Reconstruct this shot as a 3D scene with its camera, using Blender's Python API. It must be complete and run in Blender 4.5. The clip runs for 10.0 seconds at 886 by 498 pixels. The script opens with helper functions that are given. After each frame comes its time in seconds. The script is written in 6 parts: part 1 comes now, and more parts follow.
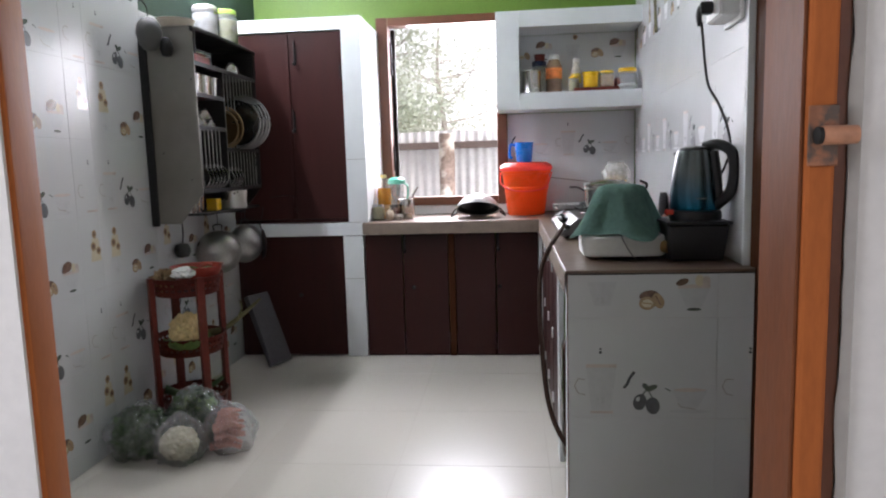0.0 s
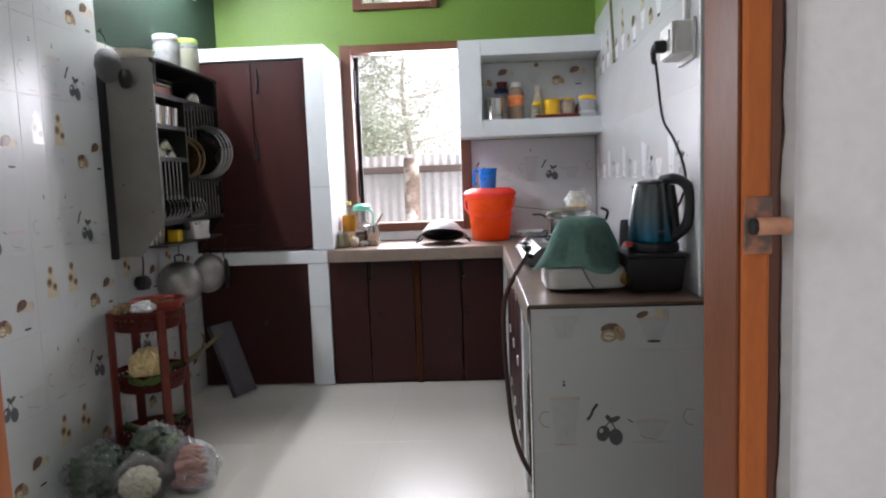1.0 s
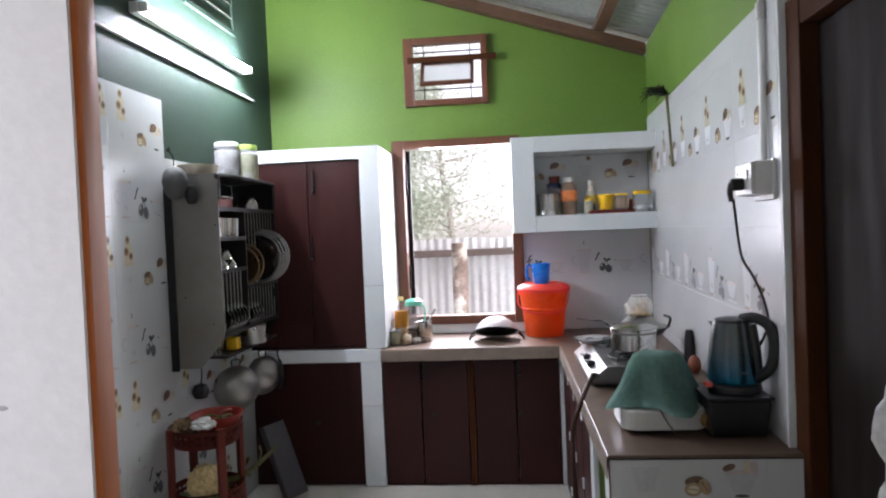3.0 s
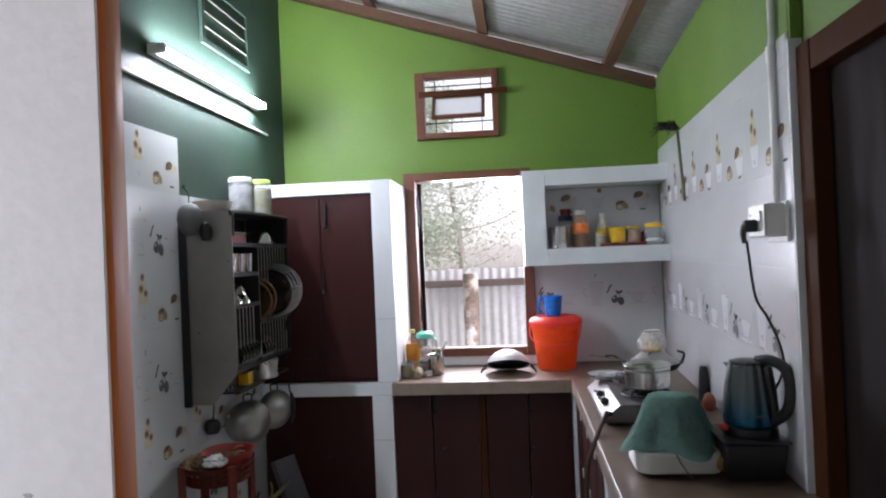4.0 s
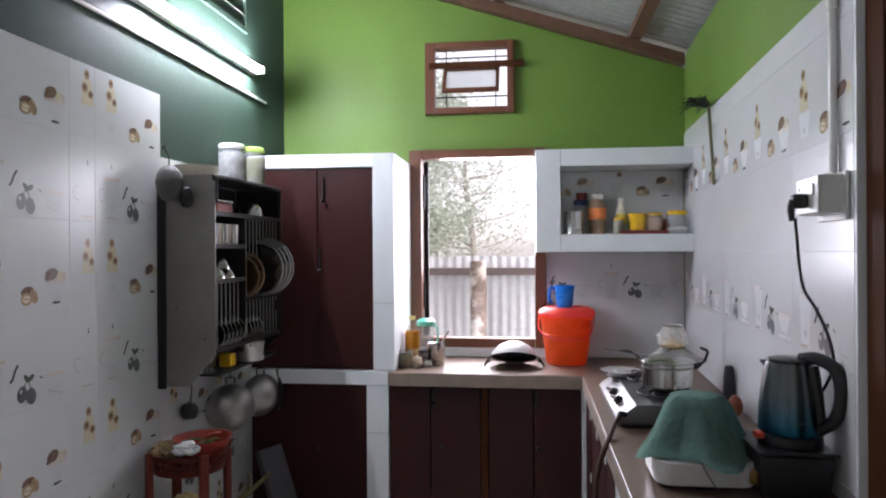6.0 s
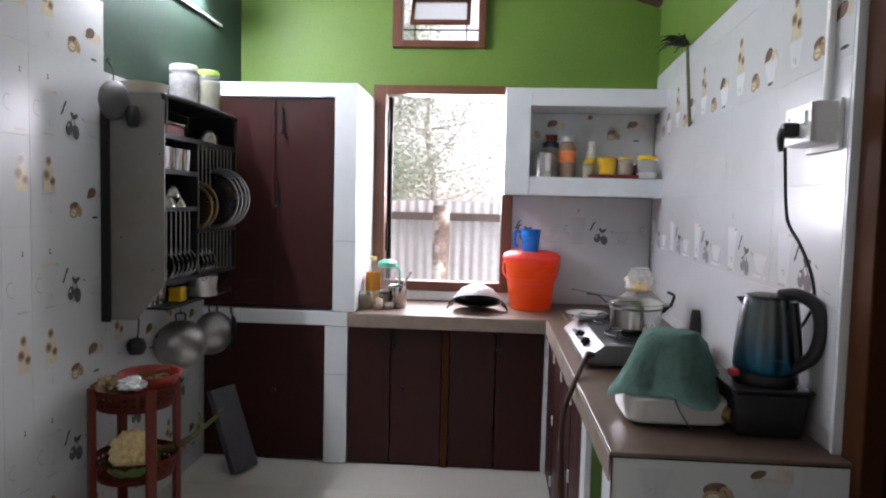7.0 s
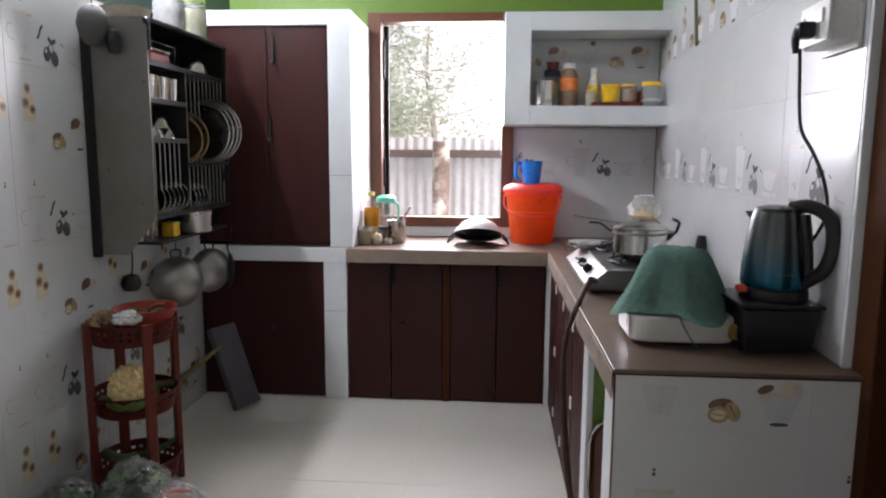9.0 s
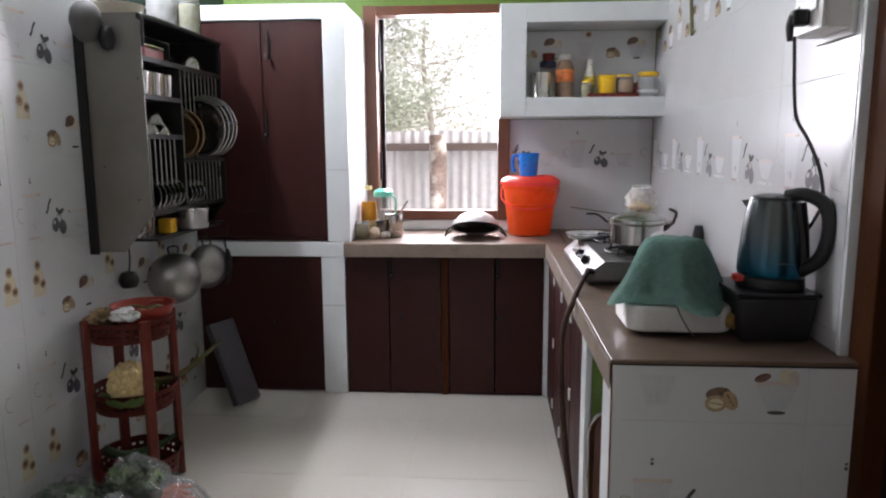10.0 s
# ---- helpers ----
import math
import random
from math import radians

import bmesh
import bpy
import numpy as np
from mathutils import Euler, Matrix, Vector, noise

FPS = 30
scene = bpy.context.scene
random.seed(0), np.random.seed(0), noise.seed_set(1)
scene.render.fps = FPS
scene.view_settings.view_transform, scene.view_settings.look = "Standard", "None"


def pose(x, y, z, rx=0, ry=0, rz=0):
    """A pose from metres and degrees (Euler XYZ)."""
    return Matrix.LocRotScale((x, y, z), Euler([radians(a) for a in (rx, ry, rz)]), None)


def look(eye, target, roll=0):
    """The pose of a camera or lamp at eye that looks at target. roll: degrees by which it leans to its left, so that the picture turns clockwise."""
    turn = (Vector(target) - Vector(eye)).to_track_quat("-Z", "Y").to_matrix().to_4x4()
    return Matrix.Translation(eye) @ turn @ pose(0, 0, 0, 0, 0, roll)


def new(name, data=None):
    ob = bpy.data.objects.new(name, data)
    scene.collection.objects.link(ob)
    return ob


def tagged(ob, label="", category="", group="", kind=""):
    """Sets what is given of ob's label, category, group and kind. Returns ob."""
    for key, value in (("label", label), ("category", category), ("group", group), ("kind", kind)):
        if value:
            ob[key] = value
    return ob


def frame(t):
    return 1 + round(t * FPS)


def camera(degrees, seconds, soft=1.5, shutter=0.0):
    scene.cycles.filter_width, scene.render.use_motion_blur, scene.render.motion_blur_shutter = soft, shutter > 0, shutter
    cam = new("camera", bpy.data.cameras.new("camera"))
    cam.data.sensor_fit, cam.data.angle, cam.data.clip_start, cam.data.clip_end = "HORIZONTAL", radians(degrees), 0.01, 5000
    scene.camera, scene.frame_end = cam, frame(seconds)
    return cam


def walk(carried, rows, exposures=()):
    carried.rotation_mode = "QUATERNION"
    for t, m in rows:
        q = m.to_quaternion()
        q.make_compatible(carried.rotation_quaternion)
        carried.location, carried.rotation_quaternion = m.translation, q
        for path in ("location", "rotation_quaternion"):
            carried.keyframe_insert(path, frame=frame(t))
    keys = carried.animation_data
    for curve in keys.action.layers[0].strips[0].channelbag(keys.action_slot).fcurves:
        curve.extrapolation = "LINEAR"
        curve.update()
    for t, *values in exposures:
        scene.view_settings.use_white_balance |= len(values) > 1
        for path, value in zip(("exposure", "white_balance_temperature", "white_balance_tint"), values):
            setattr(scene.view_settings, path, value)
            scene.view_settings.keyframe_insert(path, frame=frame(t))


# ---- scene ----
cam = camera(65.8, 10.0, soft=2.1)
PATH = [
    (0, (0.026, 0.068, 1.193), (-0.173, 2.043, 0.945), -1.7),
    (0.5, (0.060, 0.110, 1.164), (-0.066, 2.095, 0.960), -2.2),
    (0.7, (0.056, 0.094, 1.183), (-0.024, 2.081, 1.016), -2.2),
    (1, (0.041, 0.065, 1.254), (-0.062, 2.053, 1.051), -2.1),
    (1.5, (0.017, 0.074, 1.367), (-0.187, 2.053, 1.169), -2.9),
    (2, (-0.020, 0.082, 1.449), (-0.260, 2.062, 1.303), -2.1),
    (2.5, (-0.064, 0.116, 1.506), (-0.258, 2.105, 1.414), -2.4),
    (4, (-0.083, 0.105, 1.611), (-0.304, 2.093, 1.626), -2.4),
    (4.5, (-0.069, 0.143, 1.620), (-0.350, 2.123, 1.674), -2.0),
    (5, (-0.053, 0.220, 1.619), (-0.373, 2.194, 1.678), -1.1),
    (6.5, (-0.095, 0.481, 1.479), (-0.287, 2.471, 1.42), 0.6),
    (7, (-0.117, 0.535, 1.444), (-0.254, 2.526, 1.315), 1.4),
    (7.5, (-0.101, 0.611, 1.405), (-0.266, 2.595, 1.217), 0.7),
    (8, (-0.114, 0.62, 1.378), (-0.247, 2.605, 1.174), 0.8),
    (8.5, (-0.115, 0.604, 1.349), (-0.242, 2.58, 1.066), 0.8),
    (9, (-0.101, 0.604, 1.357), (-0.244, 2.579, 1.078), 0.4),
    (9.5, (-0.101, 0.604, 1.35), (-0.269, 2.569, 1.018), -0.1),
    (10, (-0.094, 0.605, 1.354), (-0.234, 2.578, 1.057), -0.3),
]
walk(cam, [(t, look(eye, target, roll)) for t, eye, target, roll in PATH], exposures=[(0.0, 0.66, 6550, 21.0), (2.5, 0.60, 6450, 22.0), (4.5, 0.24, 6280, 23.0), (6.5, 0.44, 6450, 24.0), (10.0, 0.56, 6650, 23.0)])

# ---- light ----
world = bpy.data.worlds.new("overcast_sky")
scene.world = world
world.use_nodes = True
_bg = world.node_tree.nodes["Background"]
_sky = world.node_tree.nodes.new("ShaderNodeTexSky")
_sky.sky_type, _sky.sun_disc, _sky.sun_elevation, _sky.sun_rotation = "NISHITA", False, radians(55), radians(20)
_sky.air_density, _sky.dust_density = 1.0, 1.5
_pale = world.node_tree.nodes.new("ShaderNodeHueSaturation")
_pale.inputs["Saturation"].default_value = 0.25
world.node_tree.links.new(_sky.outputs[0], _pale.inputs["Color"])
world.node_tree.links.new(_pale.outputs[0], _bg.inputs[0])
_bg.inputs[1].default_value = 0.15


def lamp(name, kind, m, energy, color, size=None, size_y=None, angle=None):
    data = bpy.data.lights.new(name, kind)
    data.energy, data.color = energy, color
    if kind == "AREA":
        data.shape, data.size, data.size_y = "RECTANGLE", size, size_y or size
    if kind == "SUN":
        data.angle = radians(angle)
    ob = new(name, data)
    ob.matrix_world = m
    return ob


lamp("overcast_sun", "SUN", look((7, 1, 12), (0, 4, 0)), 4.5, (1.0, 0.97, 0.92), angle=25)
# daylight of the window, and three added lamps in unseen, assumed hall openings
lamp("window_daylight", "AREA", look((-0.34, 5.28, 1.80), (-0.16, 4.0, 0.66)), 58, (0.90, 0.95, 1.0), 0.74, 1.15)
lamp("hall_east_fill", "AREA", look((1.46, -0.45, 1.58), (-0.85, 0.65, 1.35)), 1.9, (0.92, 0.97, 1.0), 0.75, 1.2)
lamp("hall_west_fill", "AREA", look((-1.62, -0.10, 1.58), (-0.5, 0.68, 1.35)), 13.2, (0.92, 0.97, 1.0), 0.75, 1.2)
lamp("hall_south_fill", "AREA", look((0.45, -2.42, 1.25), (0.2, 0.7, 1.3)), 0.9, (0.92, 0.97, 1.0), 0.9, 1.9)

# ---- materials ----


def material(name, color, rough=0.5, metal=0.0, spec=0.5, vary=0.06, scale=6.0, grain=60.0, bump=0.1, dist=0.002, clear=0.0, alpha=1.0, trans=0.0, stain=None, stain_at=(0.55, 0.75), per_object=0.0, stretch=(1, 1, 1), emit=0.0, uneven=1.0):
    """A surface with two scales of variation, a fine relief and, if asked for, stains of their own colour."""
    m = bpy.data.materials.new(name)
    m.use_nodes = True
    nt = m.node_tree
    N, L = nt.nodes, nt.links
    b = N["Principled BSDF"]
    tc = N.new("ShaderNodeTexCoord")
    mp = N.new("ShaderNodeMapping")
    mp.inputs["Scale"].default_value = stretch
    L.new(tc.outputs["Object"], mp.inputs[0])
    big, fine = N.new("ShaderNodeTexNoise"), N.new("ShaderNodeTexNoise")
    for n, s, d in ((big, scale, 4), (fine, grain, 6)):
        n.inputs["Scale"].default_value, n.inputs["Detail"].default_value = s, d
        L.new(mp.outputs[0], n.inputs["Vector"])
    add = N.new("ShaderNodeMath")
    add.operation = "ADD"
    L.new(big.outputs["Fac"], add.inputs[0])
    L.new(fine.outputs["Fac"], add.inputs[1])
    fac = add.outputs[0]
    if per_object:
        oi = N.new("ShaderNodeObjectInfo")
        mul = N.new("ShaderNodeMath")
        mul.operation = "MULTIPLY_ADD"
        mul.inputs[1].default_value = per_object
        L.new(oi.outputs["Random"], mul.inputs[0])
        L.new(fac, mul.inputs[2])
        fac = mul.outputs[0]
    ramp = N.new("ShaderNodeMapRange")
    ramp.inputs["From Min"].default_value, ramp.inputs["From Max"].default_value = 0.6, 1.4 + per_object
    ramp.inputs["To Min"].default_value, ramp.inputs["To Max"].default_value = 1 - vary * 2, 1 + vary * 2
    L.new(fac, ramp.inputs[0])
    mix = N.new("ShaderNodeVectorMath")
    mix.operation = "SCALE"
    mix.inputs[0].default_value = color
    L.new(ramp.outputs[0], mix.inputs["Scale"])
    out = mix.outputs[0]
    if stain:
        sn = N.new("ShaderNodeTexNoise")
        sn.inputs["Scale"].default_value, sn.inputs["Detail"].default_value = scale * 0.7, 8
        L.new(tc.outputs["Object"], sn.inputs["Vector"])
        sr = N.new("ShaderNodeMapRange")
        sr.inputs["From Min"].default_value, sr.inputs["From Max"].default_value = stain_at
        L.new(sn.outputs["Fac"], sr.inputs[0])
        sm = N.new("ShaderNodeMix")
        sm.data_type = "RGBA"
        L.new(sr.outputs[0], sm.inputs["Factor"])
        L.new(out, sm.inputs["A"])
        sm.inputs["B"].default_value = (*stain, 1)
        out = sm.outputs["Result"]
    L.new(out, b.inputs["Base Color"])
    rr = N.new("ShaderNodeMapRange")
    rr.inputs["From Min"].default_value, rr.inputs["From Max"].default_value = 0.3, 0.7
    rr.inputs["To Min"].default_value, rr.inputs["To Max"].default_value = max(rough - 0.08 * uneven, 0.02), min(rough + 0.1 * uneven, 1)
    L.new(big.outputs["Fac"], rr.inputs[0])
    L.new(rr.outputs[0], b.inputs["Roughness"])
    b.inputs["Metallic"].default_value = metal
    b.inputs["Specular IOR Level"].default_value = spec
    b.inputs["Coat Weight"].default_value = clear
    b.inputs["Alpha"].default_value = alpha
    b.inputs["Transmission Weight"].default_value = trans
    if emit:
        b.inputs["Emission Color"].default_value = (*color, 1)
        b.inputs["Emission Strength"].default_value = emit
    if bump:
        bp = N.new("ShaderNodeBump")
        bp.inputs["Strength"].default_value, bp.inputs["Distance"].default_value = bump, dist
        L.new(fine.outputs["Fac"], bp.inputs["Height"])
        L.new(bp.outputs[0], b.inputs["Normal"])
    return m


M = {}
M["green"] = material("green_wall_paint", (0.125, 0.225, 0.032), 0.5, vary=0.08, scale=1.5, grain=90, bump=0.25, stain=(0.105, 0.195, 0.028), stain_at=(0.5, 0.8))
M["darkgreen"] = material("dark_green_wall_paint", (0.026, 0.052, 0.036), 0.6, spec=0.3, vary=0.10, scale=1.5, grain=90, bump=0.25)
M["plaster"] = material("white_distemper", (0.74, 0.74, 0.73), 0.75, vary=0.03, scale=2.5, grain=70, bump=0.3, dist=0.003, stain=(0.60, 0.60, 0.58), stain_at=(0.62, 0.9))
M["scuffed"] = material("scuffed_white_distemper", (0.74, 0.74, 0.73), 0.75, vary=0.03, scale=5.0, grain=70, bump=0.3, dist=0.003, stain=(0.36, 0.36, 0.36), stain_at=(0.675, 0.72))
M["tile"] = material("white_glazed_tile", (0.61, 0.62, 0.625), 0.25, spec=0.34, uneven=0.3, vary=0.02, scale=1.2, grain=4, bump=0.14, dist=0.006, per_object=0.04)
M["floorgrout"] = material("pale_floor_grout", (0.46, 0.43, 0.37), 0.8, bump=0.2)
M["tilebed"] = material("pale_tile_joint", (0.60, 0.60, 0.58), 0.8, vary=0.06, bump=0.2)
M["grout"] = material("grey_grout", (0.35, 0.34, 0.32), 0.9, bump=0.3)
M["trim"] = material("white_trim_tile", (0.71, 0.74, 0.75), 0.35, spec=0.35, vary=0.02, scale=3, grain=12, bump=0.05)
M["floor"] = material("cream_vitrified_tile", (0.50, 0.475, 0.42), 0.30, spec=0.45, uneven=0.15, vary=0.012, scale=1.5, grain=50, bump=0.02, per_object=0.04)
M["maroon"] = material("maroon_stained_wood", (0.035, 0.0082, 0.0070), 0.46, spec=0.22, vary=0.14, scale=3, grain=40, bump=0.12, stretch=(6, 6, 1), per_object=0.2, stain=(0.024, 0.008, 0.007))
M["frame"] = material("brown_enamelled_wood", (0.135, 0.046, 0.022), 0.4, vary=0.10, scale=4, grain=50, bump=0.12, stretch=(5, 5, 1))
M["orange"] = material("terracotta_enamelled_wood", (0.42, 0.125, 0.035), 0.6, spec=0.12, vary=0.07, scale=5, grain=60, bump=0.15, stretch=(4, 4, 1), stain=(0.30, 0.09, 0.028))
M["darkframe"] = material("dark_brown_enamel", (0.058, 0.020, 0.008), 0.65, spec=0.06, vary=0.12, scale=4, grain=50, stretch=(5, 5, 1))
M["darkdoor"] = material("dark_door_wood", (0.012, 0.007, 0.006), 0.7, spec=0.12, vary=0.15, scale=3, grain=40, stretch=(6, 6, 1))
M["slab"] = material("brown_granite", (0.128, 0.082, 0.056), 0.38, uneven=0.3, vary=0.10, scale=20, grain=260, bump=0.06, stain=(0.16, 0.105, 0.078), stain_at=(0.4, 0.8))
M["slabedge"] = material("rough_brown_slab_edge", (0.25, 0.19, 0.15), 0.6, vary=0.12, scale=12, grain=180, bump=0.2, stain=(0.15, 0.11, 0.085))
M["sheet"] = material("galvanised_sheet", (0.42, 0.43, 0.42), 0.42, metal=0.55, vary=0.10, scale=2.0, grain=25, bump=0.06, stain=(0.30, 0.28, 0.25), stain_at=(0.58, 0.85))
M["timber"] = material("roof_timber", (0.115, 0.055, 0.029), 0.6, vary=0.18, scale=3, grain=50, bump=0.3, stretch=(6, 1, 6))
M["steel"] = material("stainless_steel", (0.54, 0.53, 0.51), 0.22, metal=1.0, vary=0.05, scale=10, grain=120, bump=0.03)
M["dullsteel"] = material("worn_steel_sheet", (0.24, 0.228, 0.205), 0.42, metal=0.5, vary=0.04, scale=3, grain=20, bump=0.02, stain=(0.17, 0.145, 0.115), stain_at=(0.45, 0.85))
M["alu"] = material("worn_aluminium", (0.38, 0.37, 0.35), 0.34, metal=0.9, vary=0.08, scale=12, grain=90, bump=0.08, stain=(0.26, 0.24, 0.21), stain_at=(0.6, 0.85))
M["black"] = material("black_plastic", (0.012, 0.012, 0.013), 0.35, vary=0.1, bump=0.05)
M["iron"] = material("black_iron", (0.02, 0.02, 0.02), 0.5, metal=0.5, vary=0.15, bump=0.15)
M["white"] = material("white_plastic", (0.75, 0.75, 0.72), 0.32, vary=0.03, bump=0.03)
M["grey"] = material("dark_grey_plastic", (0.016, 0.015, 0.018), 0.5, vary=0.1, bump=0.05)
M["red"] = material("red_plastic", (0.33, 0.035, 0.022), 0.35, vary=0.08, bump=0.05)
M["maroonplastic"] = material("brick_red_plastic", (0.14, 0.021, 0.012), 0.42, spec=0.3, vary=0.1, bump=0.05)
M["orangeplastic"] = material("orange_bucket_plastic", (1.0, 0.20, 0.03), 0.30, vary=0.04, bump=0.03)
M["redlid"] = material("red_lid_plastic", (0.95, 0.14, 0.10), 0.26, vary=0.04, bump=0.03)
for _n, _c in (("orangeplastic", (1.0, 0.22, 0.03, 1)), ("redlid", (1.0, 0.22, 0.17, 1))):
    _t = M[_n].node_tree
    _a, _x = _t.nodes.new("ShaderNodeBsdfTranslucent"), _t.nodes.new("ShaderNodeMixShader")
    _a.inputs["Color"].default_value, _x.inputs["Fac"].default_value = _c, 0.55
    _t.links.new(_t.nodes["Principled BSDF"].outputs[0], _x.inputs[1])
    _t.links.new(_a.outputs[0], _x.inputs[2])
    _t.links.new(_x.outputs[0], _t.nodes["Material Output"].inputs["Surface"])
M["blue"] = material("blue_plastic", (0.01, 0.24, 0.85), 0.28, vary=0.05, bump=0.03)
M["bark"] = material("mottled_bark", (0.20, 0.15, 0.125), 0.85, vary=0.25, scale=9, grain=40, bump=0.6, dist=0.01, stain=(0.50, 0.47, 0.42), stain_at=(0.48, 0.58))
M["palebark"] = material("pale_tree_bark", (0.42, 0.40, 0.36), 0.9, vary=0.2, scale=9, grain=40, bump=0.4)
M["leaf"] = material("leaf_green", (0.32, 0.36, 0.29), 0.5, vary=0.2, scale=3, grain=30, bump=0.1)
_lt = M["leaf"].node_tree
_tr, _mx = _lt.nodes.new("ShaderNodeBsdfTranslucent"), _lt.nodes.new("ShaderNodeMixShader")
_tr.inputs["Color"].default_value, _mx.inputs["Fac"].default_value = (0.66, 0.73, 0.64, 1), 0.7
_lt.links.new(_lt.nodes["Principled BSDF"].outputs[0], _mx.inputs[1])
_lt.links.new(_tr.outputs[0], _mx.inputs[2])
_lt.links.new(_mx.outputs[0], _lt.nodes["Material Output"].inputs["Surface"])
M["earth"] = material("bare_earth", (0.22, 0.18, 0.13), 0.95, vary=0.2, scale=1.5, grain=20, bump=0.5, dist=0.01)

# ---- helpers for shapes ----


def box(bm, x0, x1, y0, y1, z0, z1, bevel=0.0):
    if not bm.faces.layers.int.get("flat"):
        bm.faces.layers.int.new("flat")
    g = bmesh.ops.create_cube(bm, size=1.0)
    bmesh.ops.scale(bm, verts=g["verts"], vec=(x1 - x0, y1 - y0, z1 - z0))
    bmesh.ops.translate(bm, verts=g["verts"], vec=((x0 + x1) / 2, (y0 + y1) / 2, (z0 + z1) / 2))
    if bevel:
        es = list({e for v in g["verts"] for e in v.link_edges})
        bmesh.ops.bevel(bm, geom=es, offset=bevel, segments=2, profile=0.5, affect="EDGES")
    return bm


def boxes(*rows, bevel=0.0):
    bm = bmesh.new()
    for r in rows:
        box(bm, *r, bevel=bevel)
    return bm


def lathe(profile, n=28, at=(0, 0, 0), bm=None, wobble=0.0, close=False):
    """Turns (radius, height) pairs round the z axis."""
    bm = bm or bmesh.new()
    rings = []
    for r, z in profile:
        if r < 1e-5:
            rings.append([bm.verts.new((at[0], at[1], at[2] + z))])
        else:
            rings.append([bm.verts.new((at[0] + r * (1 + wobble * noise.noise((i, z * 20, r * 9))) * math.cos(2 * math.pi * i / n), at[1] + r * math.sin(2 * math.pi * i / n), at[2] + z)) for i in range(n)])
    pairs = list(zip(rings, rings[1:])) + ([(rings[-1], rings[0])] if close else [])
    for a, b in pairs:
        for i in range(n):
            j = (i + 1) % n
            if len(a) == 1 and len(b) == 1:
                continue
            if len(a) == 1:
                bm.faces.new((a[0], b[i], b[j]))
            elif len(b) == 1:
                bm.faces.new((a[i], a[j], b[0]))
            else:
                bm.faces.new((a[i], a[j], b[j], b[i]))
    return bm


def shell(outer, wall=0.002):
    """An open vessel: the outer profile from the bottom centre to the rim, and back inside."""
    inner = [(max(r - wall, 0.0), z + (wall if i == 0 or r < 1e-4 or z <= outer[0][1] + 1e-4 else 0.0)) for i, (r, z) in enumerate(outer)]
    return outer + inner[::-1]


def tube(points, r=0.005, n=8, bm=None, r_end=None, closed=False):
    """A round bar along a line of points."""
    bm = bm or bmesh.new()
    pts = [Vector(p) for p in points]
    rings = []
    up = Vector((0.13, 0.21, 0.97)).normalized()
    for i, p in enumerate(pts):
        d = (pts[min(i + 1, len(pts) - 1)] - pts[max(i - 1, 0)])
        if closed:
            d = pts[(i + 1) % len(pts)] - pts[i - 1]
        d.normalize()
        a = d.cross(up)
        if a.length < 1e-3:
            a = d.cross(Vector((1, 0, 0)))
        a.normalize()
        b = d.cross(a)
        rad = r if r_end is None else r + (r_end - r) * i / (len(pts) - 1)
        rings.append([bm.verts.new(p + rad * (math.cos(2 * math.pi * k / n) * a + math.sin(2 * math.pi * k / n) * b)) for k in range(n)])
    for a, b in list(zip(rings, rings[1:])) + ([(rings[-1], rings[0])] if closed else []):
        for k in range(n):
            bm.faces.new((a[k], a[(k + 1) % n], b[(k + 1) % n], b[k]))
    if not closed:
        bm.faces.new(rings[0])
        bm.faces.new(rings[-1][::-1])
    return bm


def curve_pts(points, steps=8):
    """A smooth line through the points."""
    P = [Vector(p) for p in points]
    P = [2 * P[0] - P[1]] + P + [2 * P[-1] - P[-2]]
    out = []
    for i in range(1, len(P) - 2):
        a, b, c, d = P[i - 1 : i + 3]
        for k in range(steps):
            t = k / steps
            out.append(0.5 * (2 * b + (c - a) * t + (2 * a - 5 * b + 4 * c - d) * t * t + (3 * b - a - 3 * c + d) * t**3))
    return out + [P[-2]]


def mesh_of(name, bm, mat, smooth=35):
    bmesh.ops.recalc_face_normals(bm, faces=bm.faces)
    boxy = bm.faces.layers.int.get("flat") is not None
    me = bpy.data.meshes.new(name)
    bm.to_mesh(me)
    bm.free()
    for one in mat if isinstance(mat, (list, tuple)) else [mat]:
        me.materials.append(one)
    if smooth and not (boxy and smooth == 35):
        for p in me.polygons:
            p.use_smooth = True
        me.set_sharp_from_angle(angle=radians(smooth))
    return me


def part(name, bm, mat, parent=None, label="", smooth=35):
    """Links a bmesh as one mesh object under a thing or a part."""
    ob = new(name, bm if isinstance(bm, bpy.types.Mesh) else mesh_of(name, bm, mat, smooth))
    if parent is not None:
        ob.parent = parent
    return tagged(ob, label)


def thing(name, label, category, group="", at=(0, 0, 0), turn=0.0, kind=""):
    ob = new(name)
    ob.empty_display_size = 0.05
    ob.matrix_basis = pose(*at, 0, 0, turn)
    return tagged(ob, label, category, group, kind)


def piece(name, bm, mat, label, category, group="", at=(0, 0, 0), turn=0.0, kind="", smooth=35):
    """A thing that is one mesh."""
    ob = part(name, bm, mat, None, label, smooth)
    ob.matrix_basis = pose(*at, 0, 0, turn)
    return tagged(ob, label, category, group, kind)


# ---- the shell of the rooms ----
XL, XR, YB, YF = -1.70, 0.857, 4.79, 4.20
SLOPE = 0.325
# the east wall stands a little out of square to the window wall
EAST = Matrix.Translation((XR, YB, 0)) @ Matrix.Rotation(radians(-2.6), 4, "Z") @ Matrix.Translation((-XR, -YB, 0))


def roof_z(x):
    return 2.748 + SLOPE * (XR - x)


